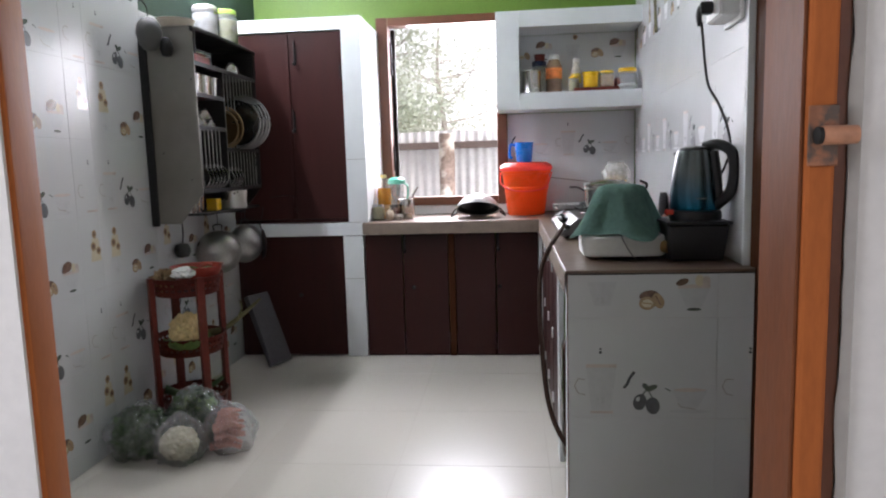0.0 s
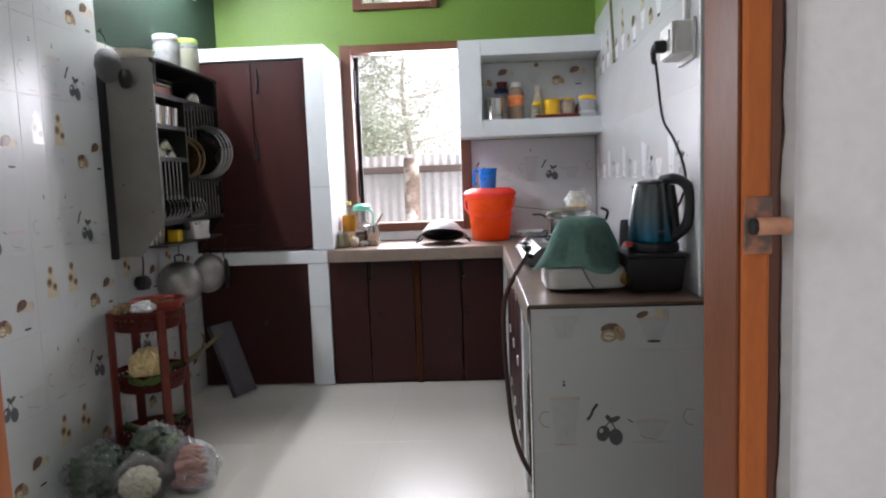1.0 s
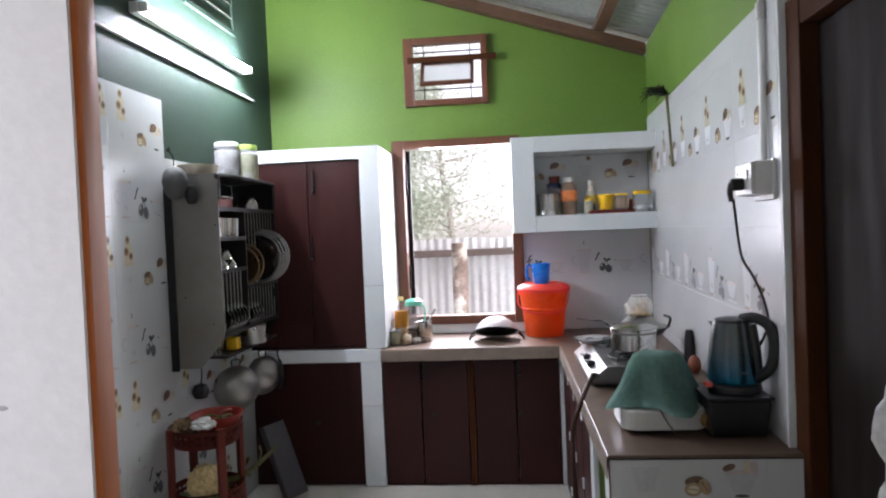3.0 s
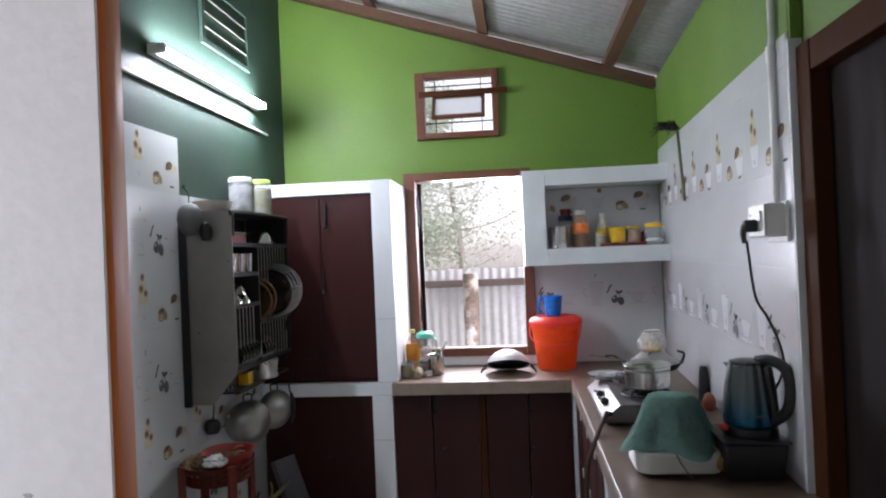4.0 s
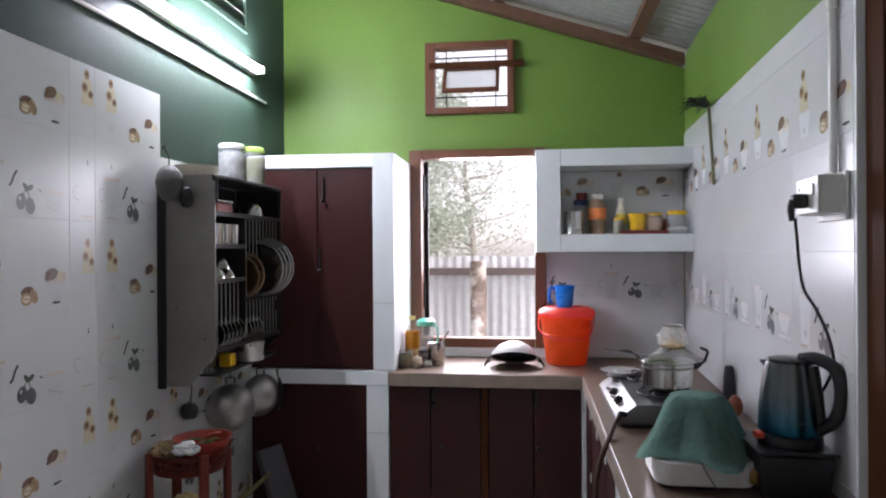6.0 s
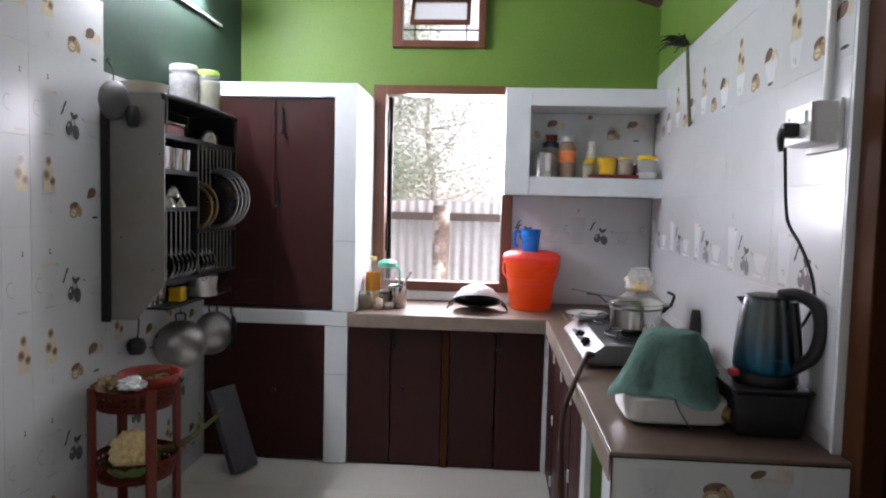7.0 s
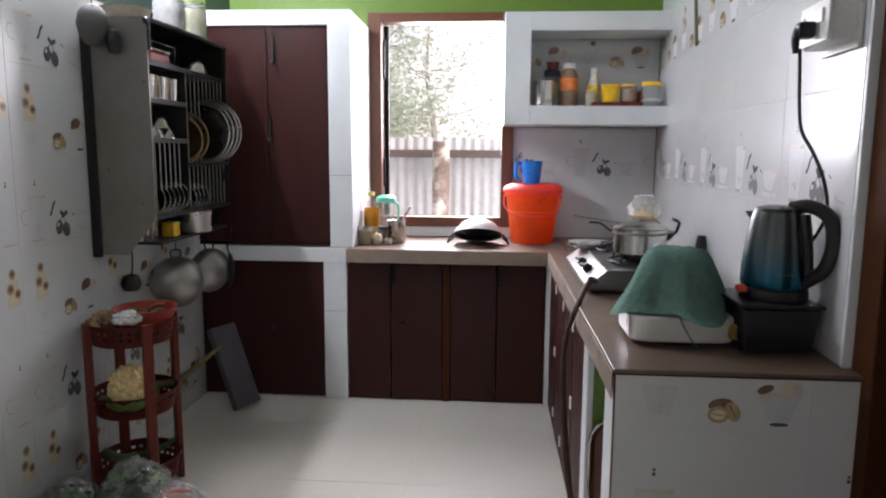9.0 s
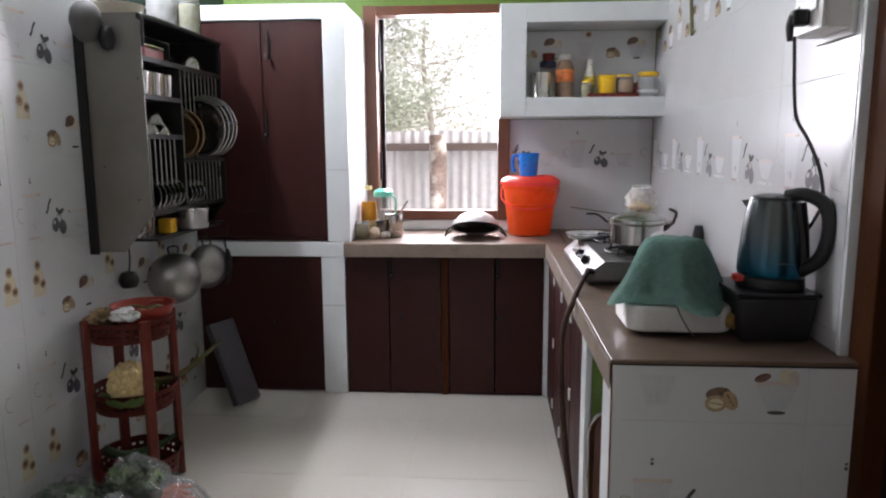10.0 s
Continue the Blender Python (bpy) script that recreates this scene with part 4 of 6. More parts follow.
def screw_jar(name, at, r, h, fill_mat, lid_mat, fill, label, group="", cat="jar"):
    t = thing(name, label, cat, group, at=at)
    part("body", lathe(shell([(0, 0), (r * 0.92, 0), (r, 0.012), (r, h * 0.82), (r * 0.86, h * 0.90), (r * 0.86, h * 0.93)], 0.0015), 28), jar_glass, t)
    if fill:
        part("contents", lathe([(0, 0.004), (r * 0.88, 0.004), (r * 0.95, 0.014), (r * 0.95, h * fill), (r * 0.5, h * fill + 0.012), (0, h * fill + 0.006)], 20, wobble=0.06), fill_mat, t)
    part("lid", lathe([(0, h), (r * 0.84, h), (r * 0.92, h - 0.006), (r * 0.93, h * 0.88), (r * 0.87, h * 0.88)], 28), lid_mat, t)
    return t


M["flour"] = material("pale_dry_food", (0.70, 0.68, 0.60), 0.8, vary=0.15, scale=30, bump=0.4)
M["olive"] = material("olive_dry_food", (0.34, 0.30, 0.13), 0.7, vary=0.3, scale=40, bump=0.5)
M["lime"] = material("lime_plastic", (0.50, 0.72, 0.16), 0.3, vary=0.05)
M["teal"] = material("sea_green_plastic", (0.12, 0.55, 0.40), 0.3, vary=0.05)
M["amber"] = material("amber_cooking_oil", (0.60, 0.24, 0.015), 0.12, vary=0.05, bump=0.02)
M["yellow"] = material("yellow_plastic", (0.85, 0.50, 0.02), 0.28, vary=0.05)
M["lidblue"] = material("dark_blue_lid", (0.02, 0.03, 0.08), 0.3)
screw_jar("spice_jar", (RX1 - 0.070, 3.335, 1.7635), 0.026, 0.066, M["flour"], M["steel"], 0.6, "small clear jar standing on the red box", "jars on the rack")
screw_jar("storage_jar", (-1.640, 3.845, 1.868), 0.072, 0.225, material("white_food_packets", (0.50, 0.50, 0.49), 0.7, vary=0.2, scale=14, bump=0.6, grain=30, dist=0.01, stain=(0.24, 0.24, 0.23), stain_at=(0.5, 0.62)), M["white"], 0.78, "large clear jar of white food on the rack", "jars on the rack")
screw_jar("storage_jar", (-1.560, 3.93, 1.868), 0.066, 0.215, material("pale_olive_food", (0.42, 0.42, 0.20), 0.7, vary=0.2, scale=14, bump=0.6, grain=30, dist=0.01, stain=(0.55, 0.54, 0.42), stain_at=(0.5, 0.62)), M["lime"], 0.72, "large clear jar with a lime lid on the rack", "jars on the rack")
basin = piece("shallow_basin", lathe(shell([(0, 0), (0.074, 0), (0.086, 0.015), (0.094, 0.048), (0.100, 0.050)], 0.003), 36), material("cream_plastic", (0.70, 0.62, 0.50), 0.4), "cream plastic basin on top of the rack", "basin", at=(-1.585, 3.36, 1.868))
ball = thing("hanging_sieve", "round grey sieve hanging at the rack's corner", "sieve", at=(-1.612, 3.165, 1.825))
ball.scale = (0.68, 0.68, 0.92)
part("bowl", lathe([(0, -0.088), (0.04, -0.080), (0.070, -0.050), (0.084, 0.0), (0.072, 0.045), (0.045, 0.072), (0, 0.084)], 28, wobble=0.05), material("grey_mesh", (0.10, 0.098, 0.096), 0.7, metal=0.0, vary=0.15, grain=250, bump=0.6), ball)
# a second, smaller dark rounded form beside the bowl
part("cup", lathe([(0, -0.055), (0.030, -0.048), (0.044, -0.015), (0.040, 0.015), (0.026, 0.038), (0, 0.045)], 22), M["iron"], ball, "small dark rounded form").location = (0.100, 0.030, -0.062)
part("hanger", tube(curve_pts([(0, 0, 0.08), (-0.01, 0.01, 0.13), (-0.045, 0.01, 0.165)]), 0.004, 6), M["iron"], ball)
part("hook", tube(curve_pts([(-0.056, 0.012, 0.160), (-0.035, 0.01, 0.175), (-0.030, 0.01, 0.160)]), 0.004, 6), M["iron"], ball)

# pots hung below the rack
piece("hanging_pot", lathe(shell([(0, 0), (0.066, 0), (0.070, 0.006), (0.070, 0.092), (0.074, 0.095)], 0.0015), 36), M["plate"], "straight steel pot on the ledge below the rack", "pot", at=(-1.482, 3.70, 0.985))
piece("spice_tin", boxes((-0.028, 0.028, -0.03, 0.03, 0, 0.062), bevel=0.004), M["yellow"], "small yellow tin below the rack", "tin", at=(-1.51, 3.50, 0.985))
for y in (3.325, 3.372, 3.420):
    piece("steel_glass", lathe(shell([(0, 0), (0.018, 0), (0.024, 0.095), (0.026, 0.096)], 0.0012), 20), M["steel"], "steel glass on the ledge below the rack", "glass", "glasses below the rack", at=(-1.55, y, 0.985))
part("ledge", boxes((RX0, -1.455, 3.30, RY1, 0.972, 0.984), bevel=0.002), M["racksteel"], rack)


def hung_pan(at, r, deep, turn, mat, label):
    t = thing("hanging_pan", label, "pan", "pans hung below the rack", at=at, turn=turn)
    o = part("bowl", lathe(shell([(0, 0), (r * 0.45, 0.004), (r * 0.8, deep * 0.4), (r * 0.97, deep * 0.9), (r, deep), (r * 1.04, deep)], 0.002), 36), mat, t)
    o.matrix_basis = pose(0, 0, 0, 90, 0, 0)
    o = part("handle", tube(curve_pts([(-0.02, -deep, r), (-0.02, -deep - 0.005, r + 0.03), (0.02, -deep - 0.005, r + 0.03), (0.02, -deep, r)]), 0.004, 8), M["iron"], t)
    part("hook", tube(curve_pts([(0, -deep, r + 0.028), (0, -deep + 0.01, r + 0.07), (0, -deep + 0.02, 0.97 - at[2])]), 0.0025, 6), M["iron"], t)
    return t


hung_pan((-1.545, 3.62, 0.745), 0.118, 0.07, -150, M["alu"], "round worn aluminium pan hanging below the rack")
hung_pan((-1.465, 3.86, 0.765), 0.108, 0.06, -130, M["alu"], "worn aluminium pan hanging below the rack")
hung_pan((-1.430, 4.02, 0.750), 0.095, 0.03, -70, M["iron"], "dark griddle pan hanging below the rack")
ladle = thing("hanging_ladle", "dark ladle hanging on the tiled wall", "ladle", at=(-1.66, 3.42, 0.80))
part("cup", lathe([(0, -0.05), (0.03, -0.045), (0.042, -0.02), (0.04, 0.0), (0.03, 0.02), (0, 0.03)], 18), M["black"], ladle)
part("handle", tube(curve_pts([(0, 0, 0.0), (0.005, 0.01, 0.08), (0, 0.01, 0.17)]), 0.004, 6), M["black"], ladle)
spoon = piece("long_spoon", tube(curve_pts([(0, 0, 0), (0.09, 0.01, 0.012), (0.17, 0.01, 0.0)]), 0.002, 6), M["iron"], "long thin dark spoon sticking out of the rack", "spoon", at=(-1.40, 4.02, 1.02))

# leaning board
board = piece("leaning_board", boxes((-0.020, 0.020, -0.085, 0.085, 0.0, 0.45), bevel=0.004), material("slate_grey_board", (0.075, 0.070, 0.078), 0.5, vary=0.12, scale=8), "dark grey board leaning by the base cupboard", "board")
board.matrix_basis = pose(-1.392, 4.03, 0.009, 0, 0, -24) @ pose(0, 0, 0, 0, -23, 0)

# ---- the vegetable stand ----
stand = thing("vegetable_stand", "brick-red plastic vegetable stand with three round baskets", "stand", at=(-1.503, 3.120, 0.0))
SR = 0.158


def basket(z, h):
    bm = bmesh.new()
    n = 64
    ring = lambda r, zz: [bm.verts.new((r * math.cos(2 * math.pi * i / n), r * math.sin(2 * math.pi * i / n), zz)) for i in range(n)]
    lv = [ring(SR * 0.90, z), ring(SR * 0.925, z + h * 0.30), ring(SR * 0.935, z + h * 0.42), ring(SR * 0.95, z + h * 0.60), ring(SR * 0.96, z + h * 0.72), ring(SR * 0.985, z + h), ring(SR * 1.02, z + h), ring(SR * 1.02, z + h - 0.012)]
    for k, (a, b) in enumerate(zip(lv, lv[1:])):
        for i in range(n):
            if k in (1, 3) and i % 2 == 0:
                continue
            bm.faces.new((a[i], a[(i + 1) % n], b[(i + 1) % n], b[i]))
    c = bm.verts.new((0, 0, z))
    for i in range(n):
        bm.faces.new((c, lv[0][(i + 1) % n], lv[0][i]))
    bmesh.ops.solidify(bm, geom=list(bm.faces), thickness=0.003)
    return bm


for z, h in ((0.624, 0.084), (0.344, 0.084), (0.060, 0.090)):
    part("basket", basket(z, h), M["maroonplastic"], stand, "perforated round basket")
for a in (-43, 47, 137, 227):
    c, s_ = math.cos(radians(a)), math.sin(radians(a))
    o = part("leg", boxes((-0.019, 0.019, -0.013, 0.013, 0.0, 0.712), bevel=0.005), M["maroonplastic"], stand)
    o.matrix_basis = pose(SR * 1.03 * c, SR * 1.03 * s_, 0.001, 0, 0, a + 90)


def lump(name, at, size, mat, label, cat, seed, rough=0.18, freq=5.0, group="", squash=0.8, flat=True):
    """A rounded uneven thing resting at a place."""
    bm = bmesh.new()
    bmesh.ops.create_icosphere(bm, subdivisions=4, radius=1.0)
    for v in bm.verts:
        k = 1 + rough * noise.noise(v.co * freq * 0.4 + Vector((seed, 0, 0))) + rough * 0.5 * noise.noise(v.co * freq + Vector((0, seed, 0)))
        v.co *= k
        v.co = Vector((v.co.x * size[0], v.co.y * size[1], max(v.co.z, -squash) * size[2] + squash * size[2]))
    return piece(name, bm, mat, label, cat, group, at=at)


M["curd"] = material("cauliflower_curd", (0.76, 0.58, 0.29), 0.7, vary=0.12, scale=40, grain=160, bump=0.9, dist=0.006)
M["paleleaf"] = material("pale_green_leaf", (0.16, 0.24, 0.07), 0.5, vary=0.25, scale=12, bump=0.3)
M["herb"] = material("dark_green_leaf", (0.035, 0.075, 0.020), 0.5, vary=0.3, scale=20, grain=90, bump=0.8, dist=0.006)


def florets(r, squash=0.92):
    """A knobbly cauliflower head resting at zero height."""
    bm = bmesh.new()
    bmesh.ops.create_icosphere(bm, subdivisions=5, radius=1.0)
    for v in bm.verts:
        big, fine = noise.voronoi(v.co * 3.6)[0][0], noise.voronoi(v.co * 10.0)[0][0]
        v.co *= r * (1.08 - 0.26 * big - 0.10 * fine)
        v.co.z = v.co.z * squash + r * squash
    return bm


def cauliflower(at, r, label):
    t = thing("cauliflower", label, "cauliflower", "cauliflowers", at=at)
    part("curd", florets(r, 1.02), M["curd"], t)
    bm = bmesh.new()
    for i in range(7):
        a = i * 0.9
        pts = [(r * 0.5, 0.004), (r * 0.9, r * 0.12), (r * 1.12, r * 0.35), (r * 1.22, r * 0.6)]
        rows = []
        for k, (d, z) in enumerate(pts):
            w = (0.25, 0.5, 0.55, 0.12)[k]
            rows.append([bm.verts.new((d * math.cos(a + w * q), d * math.sin(a + w * q), z + 0.01 * abs(q))) for q in (-1, -0.4, 0.4, 1)])
        for p, q in zip(rows, rows[1:]):
            for k in range(3):
                bm.faces.new((p[k], p[k + 1], q[k + 1], q[k]))
    bmesh.ops.solidify(bm, geom=list(bm.faces), thickness=0.002)
    part("leaves", bm, M["paleleaf"], t)
    return t


cauliflower((-1.480, 3.05, 0.368), 0.088, "pale yellow cauliflower in the stand's middle basket")
M["stem"] = material("fibrous_plant_stem", (0.095, 0.088, 0.030), 0.6, vary=0.25, scale=20, bump=0.4)
greens = thing("banana_flower_stalk", "long greenish stalk sticking out of the stand", "vegetable", at=(-1.468, 3.140, 0.40))
part("stalk", tube(curve_pts([(-0.03, 0.05, 0.0), (0.08, 0.10, 0.02), (0.17, 0.14, 0.085), (0.24, 0.19, 0.15)]), 0.020, 10, r_end=0.006), M["stem"], greens)
part("twig", tube(curve_pts([(0.14, 0.13, 0.06), (0.16, 0.14, 0.11), (0.15, 0.15, 0.15)]), 0.005, 6), M["stem"], greens)
dark = thing("dark_vegetables", "dark drooping vegetables in the stand's lowest basket", "vegetable", at=(-1.508, 3.105, 0.064))
dark.scale = (0.8, 0.8, 1.0)
for k, pts in enumerate((((-0.15, -0.03, 0.10), (-0.05, 0.0, 0.07), (0.10, 0.05, 0.10), (0.16, 0.09, 0.13)), ((-0.08, 0.06, 0.05), (0.03, 0.04, 0.06), (0.12, -0.02, 0.05)))):
    part("piece", tube(curve_pts(pts), 0.022 - 0.004 * k, 10, r_end=0.010), M["herb"], dark)
piece("red_bowl", lathe(shell([(0, 0), (0.076, 0), (0.090, 0.012), (0.116, 0.086), (0.122, 0.088)], 0.003), 40), M["red"], "red plastic bowl in the stand's top basket", "bowl", at=(-1.458, 3.146, 0.662))
lump("plastic_packet", (-1.470, 3.030, 0.708), (0.046, 0.036, 0.026), material("crumpled_white_polythene", (0.80, 0.80, 0.80), 0.2, vary=0.06, bump=0.6, grain=40, dist=0.01), "crumpled white plastic packet on the vegetable stand", "packet", 4, 0.5)
lump("dry_leaves", (-1.595, 3.085, 0.640), (0.050, 0.060, 0.055), material("dry_beige_husk", (0.30, 0.21, 0.11), 0.8, vary=0.3, scale=25, bump=0.6, dist=0.006), "dry beige husks in the stand's top basket", "vegetable", 9, 0.5, 8)
rng = random.Random(31)
chilli = [material("green_chilli_skin", (0.10, 0.13, 0.03), 0.35, vary=0.2, scale=40), material("red_chilli_skin", (0.30, 0.04, 0.015), 0.35, vary=0.2, scale=40)]
for i in range(16):
    a, r, k = rng.uniform(0, 6.28), rng.uniform(0.01, 0.06), rng.uniform(0.03, 0.045)
    x, y, z, b_ = -1.458 + r * math.cos(a), 3.146 + r * math.sin(a), 0.680 + 0.0040 * i, rng.uniform(0, 6.28)
    piece("chilli", tube(curve_pts([(-k * math.cos(b_), -k * math.sin(b_), 0), (0, 0, 0.008), (k * math.cos(b_), k * math.sin(b_), 0.002)], 4), 0.008, 7, r_end=0.003), chilli[i % 3 == 0], "small chilli in the red bowl", "chilli", "chillies in the bowl", at=(x, y, z))

# vegetable bags on the floor
film = bpy.data.materials.new("clear_polythene_film")
film.use_nodes = True
_f = film.node_tree
_tr, _gl, _mx = _f.nodes.new("ShaderNodeBsdfTransparent"), _f.nodes.new("ShaderNodeBsdfGlossy"), _f.nodes.new("ShaderNodeMixShader")
_bp, _ns = _f.nodes.new("ShaderNodeBump"), _f.nodes.new("ShaderNodeTexNoise")
_ns.inputs["Scale"].default_value, _ns.inputs["Detail"].default_value, _ns.inputs["Distortion"].default_value = 24, 3, 1.5
_bp.inputs["Strength"].default_value, _bp.inputs["Distance"].default_value = 1.0, 0.03
_tr.inputs["Color"].default_value = (0.92, 0.93, 0.93, 1)
_gl.inputs["Roughness"].default_value, _mx.inputs["Fac"].default_value = 0.10, 0.26
_f.links.new(_ns.outputs["Fac"], _bp.inputs["Height"])
_f.links.new(_bp.outputs[0], _gl.inputs["Normal"])
_f.links.new(_tr.outputs[0], _mx.inputs[1])
_f.links.new(_gl.outputs[0], _mx.inputs[2])
_vl, _mv = _f.nodes.new("ShaderNodeBsdfTranslucent"), _f.nodes.new("ShaderNodeMixShader")
_vl.inputs["Color"].default_value, _mv.inputs["Fac"].default_value = (0.75, 0.77, 0.77, 1), 0.07
_f.links.new(_mx.outputs[0], _mv.inputs[1])
_f.links.new(_vl.outputs[0], _mv.inputs[2])
_f.links.new(_mv.outputs[0], _f.nodes["Material Output"].inputs["Surface"])


def veg_bag(at, size, seed, label, fill):
    t = thing("vegetable_bag", label, "bag", "bags on the floor", at=at)
    rng = random.Random(seed)
    if fill == "carrots":
        for i in range(18):
            a, z = rng.uniform(-0.6, 0.6), 0.022 + size[2] * 0.062 * i
            k, y = size[0] * rng.uniform(0.46, 0.58) * (1 - 0.4 * (i / 17) ** 2), rng.uniform(-0.42, 0.42) * size[1]
            part("carrot", tube(curve_pts([(-k * math.cos(a), y - k * math.sin(a), z), (0, y, z + 0.006), (k * math.cos(a), y + k * math.sin(a), z)], 4), 0.019, 9, r_end=0.006), M["carrot"], t)
    elif fill == "cauliflower":
        o = part("head", florets(min(size[:2]) * 0.80, 0.85), M["palecurd"], t)
        o.location = (0.0, -0.01, 0.006)
    else:
        n = 900
        vs, fs = [], []
        for _ in range(n):
            d = Vector((rng.gauss(0, 1), rng.gauss(0, 1), rng.gauss(0, 1))).normalized() * rng.uniform(0.55, 0.86)
            p = Vector((d.x * size[0], d.y * size[1], max(d.z * size[2] + 0.72 * size[2], 0.012)))
            u = Vector((rng.uniform(-1, 1), rng.uniform(-1, 1), rng.uniform(-0.7, 0.7))).normalized()
            w = u.cross(d).normalized()
            g, q = rng.uniform(0.014, 0.030), len(vs)
            tip = Vector((0, 0, rng.uniform(-0.006, 0.006)))
            vs += [p - u * g, p + w * g * 0.5 + tip, p + u * g, p - w * g * 0.5 - tip]
            fs.append((q, q + 1, q + 2, q + 3))
        for v in vs:
            v.z = max(v.z, 0.003)
        me = bpy.data.meshes.new("leaves")
        me.from_pydata(vs, [], fs)
        me.materials.append(M["herb"])
        tagged(part("leaves", me, None, t), "dark green leaves", kind="stuff")
        if fill == "gourd":
            bm = bmesh.new()
            bmesh.ops.create_icosphere(bm, subdivisions=4, radius=1.0)
            for v in bm.verts:
                v.co = Vector((v.co.x * size[0] * 0.66, v.co.y * size[1] * 0.5, v.co.z * 0.05 + size[2] * 1.12)) + 0.004 * noise.noise_vector(v.co * 3)
            part("gourd", bm, M["paleleaf"], t, "pale green gourd")
    bm = bmesh.new()
    bmesh.ops.create_icosphere(bm, subdivisions=5, radius=1.0)
    for v in bm.verts:
        crease = abs(noise.noise(v.co * 3.1 + Vector((seed, 5, 0))))
        k = 1.0 + 0.16 * noise.noise(v.co * 2.2 + Vector((seed, 0, 0))) - 0.16 * (1 - min(crease * 5, 1)) + 0.05 * noise.noise(v.co * 9 + Vector((0, seed, 0)))
        up = max(v.co.z, 0)
        v.co = Vector((v.co.x * size[0] * k * (1 - 0.35 * up * up), v.co.y * size[1] * k * (1 - 0.35 * up * up), max(v.co.z * k, -0.72) * size[2] + 0.724 * size[2]))
    part("film", bm, film, t, "clear crinkled plastic film")
    return t


M["palecurd"] = material("white_cauliflower_curd", (0.62, 0.56, 0.42), 0.75, vary=0.10, scale=40, grain=160, bump=0.8, dist=0.005)
M["carrot"] = material("pinkish_carrots", (0.46, 0.17, 0.12), 0.5, vary=0.15, scale=20, bump=0.3)
veg_bag((-1.553, 2.720, 0.0), (0.135, 0.14, 0.135), 1, "clear bag of dark green vegetables on the floor", "greens")
veg_bag((-1.353, 2.665, 0.0), (0.110, 0.105, 0.115), 2, "clear bag with a cauliflower on the floor", "cauliflower")
veg_bag((-1.368, 2.855, 0.0), (0.14, 0.12, 0.150), 5, "clear bag of leafy greens on the floor", "gourd")
veg_bag((-1.193, 2.780, 0.0), (0.120, 0.10, 0.125), 3, "clear bag of pinkish carrots on the floor", "carrots")

# ---- on the worktop ----
bucket = thing("bucket", "orange plastic bucket with a red lid on the worktop", "bucket", at=(0.128, 4.585, 0.847))
part("body", lathe(shell([(0, 0), (0.116, 0), (0.121, 0.006), (0.152, 0.262), (0.160, 0.266), (0.160, 0.288), (0.156, 0.292)], 0.003), 44), M["orangeplastic"], bucket)
part("rib", lathe([(0.1405, 0.170), (0.1455, 0.173), (0.1465, 0.180), (0.1415, 0.184)], 44), M["orangeplastic"], bucket)
part("lid", lathe([(0.160, 0.284), (0.169, 0.286), (0.171, 0.305), (0.160, 0.322), (0.130, 0.338), (0.10, 0.334), (0, 0.334)], 44), M["redlid"], bucket, "red plastic lid")
part("handle", tube(curve_pts([(-0.165, -0.01, 0.275), (-0.160, -0.07, 0.205), (-0.09, -0.140, 0.165), (0.02, -0.156, 0.158), (0.12, -0.130, 0.180), (0.165, -0.02, 0.270)]), 0.0045, 8), M["redlid"], bucket, "thin red handle")
mug = thing("mug", "blue plastic bath mug on the bucket's lid", "mug", at=(0.118, 4.58, 1.182))
part("body", lathe(shell([(0, 0), (0.044, 0), (0.047, 0.004), (0.060, 0.128), (0.064, 0.131)], 0.0025), 32), M["blue"], mug)
part("handle", tube(curve_pts([(-0.055, -0.01, 0.112), (-0.084, -0.02, 0.118), (-0.092, -0.02, 0.085), (-0.090, -0.02, 0.038), (-0.074, -0.015, 0.032)]), 0.009, 8), M["blue"], mug)
part("hook", tube(curve_pts([(-0.080, -0.02, 0.120), (-0.070, -0.02, 0.148), (-0.058, -0.015, 0.158)]), 0.005, 6), M["black"], mug)
kadai = thing("frying_pan", "blackened round pan turned over on its two handles", "pan", at=(-0.182, 4.470, 0.848))
KT = pose(0, 0, 0.136, 158, 0, 0)
o = part("bowl", lathe(shell([(0, 0), (0.05, 0.004), (0.095, 0.028), (0.128, 0.066), (0.140, 0.092), (0.144, 0.094)], 0.003), 40), material("sooty_pan_metal", (0.46, 0.44, 0.43), 0.42, metal=0.4, vary=0.10, scale=12, stain=(0.25, 0.23, 0.22), stain_at=(0.45, 0.85)), kadai)
o.matrix_basis = KT
# black sheet across the bowl, a little within its rim
o = part("inside", lathe([(0, 0.060), (0.110, 0.068), (0.132, 0.0885)], 40), M["iron"], kadai, "black inside")
o.matrix_basis = KT
for sx in (-1, 1):
    part("handle", tube(curve_pts([(sx * 0.136, -0.045, 0.060), (sx * 0.160, -0.045, 0.030), (sx * 0.170, -0.04, 0.006), (sx * 0.170, 0.03, 0.006), (sx * 0.150, 0.035, 0.016), (sx * 0.134, 0.04, 0.034)]), 0.005, 8), M["iron"], kadai)

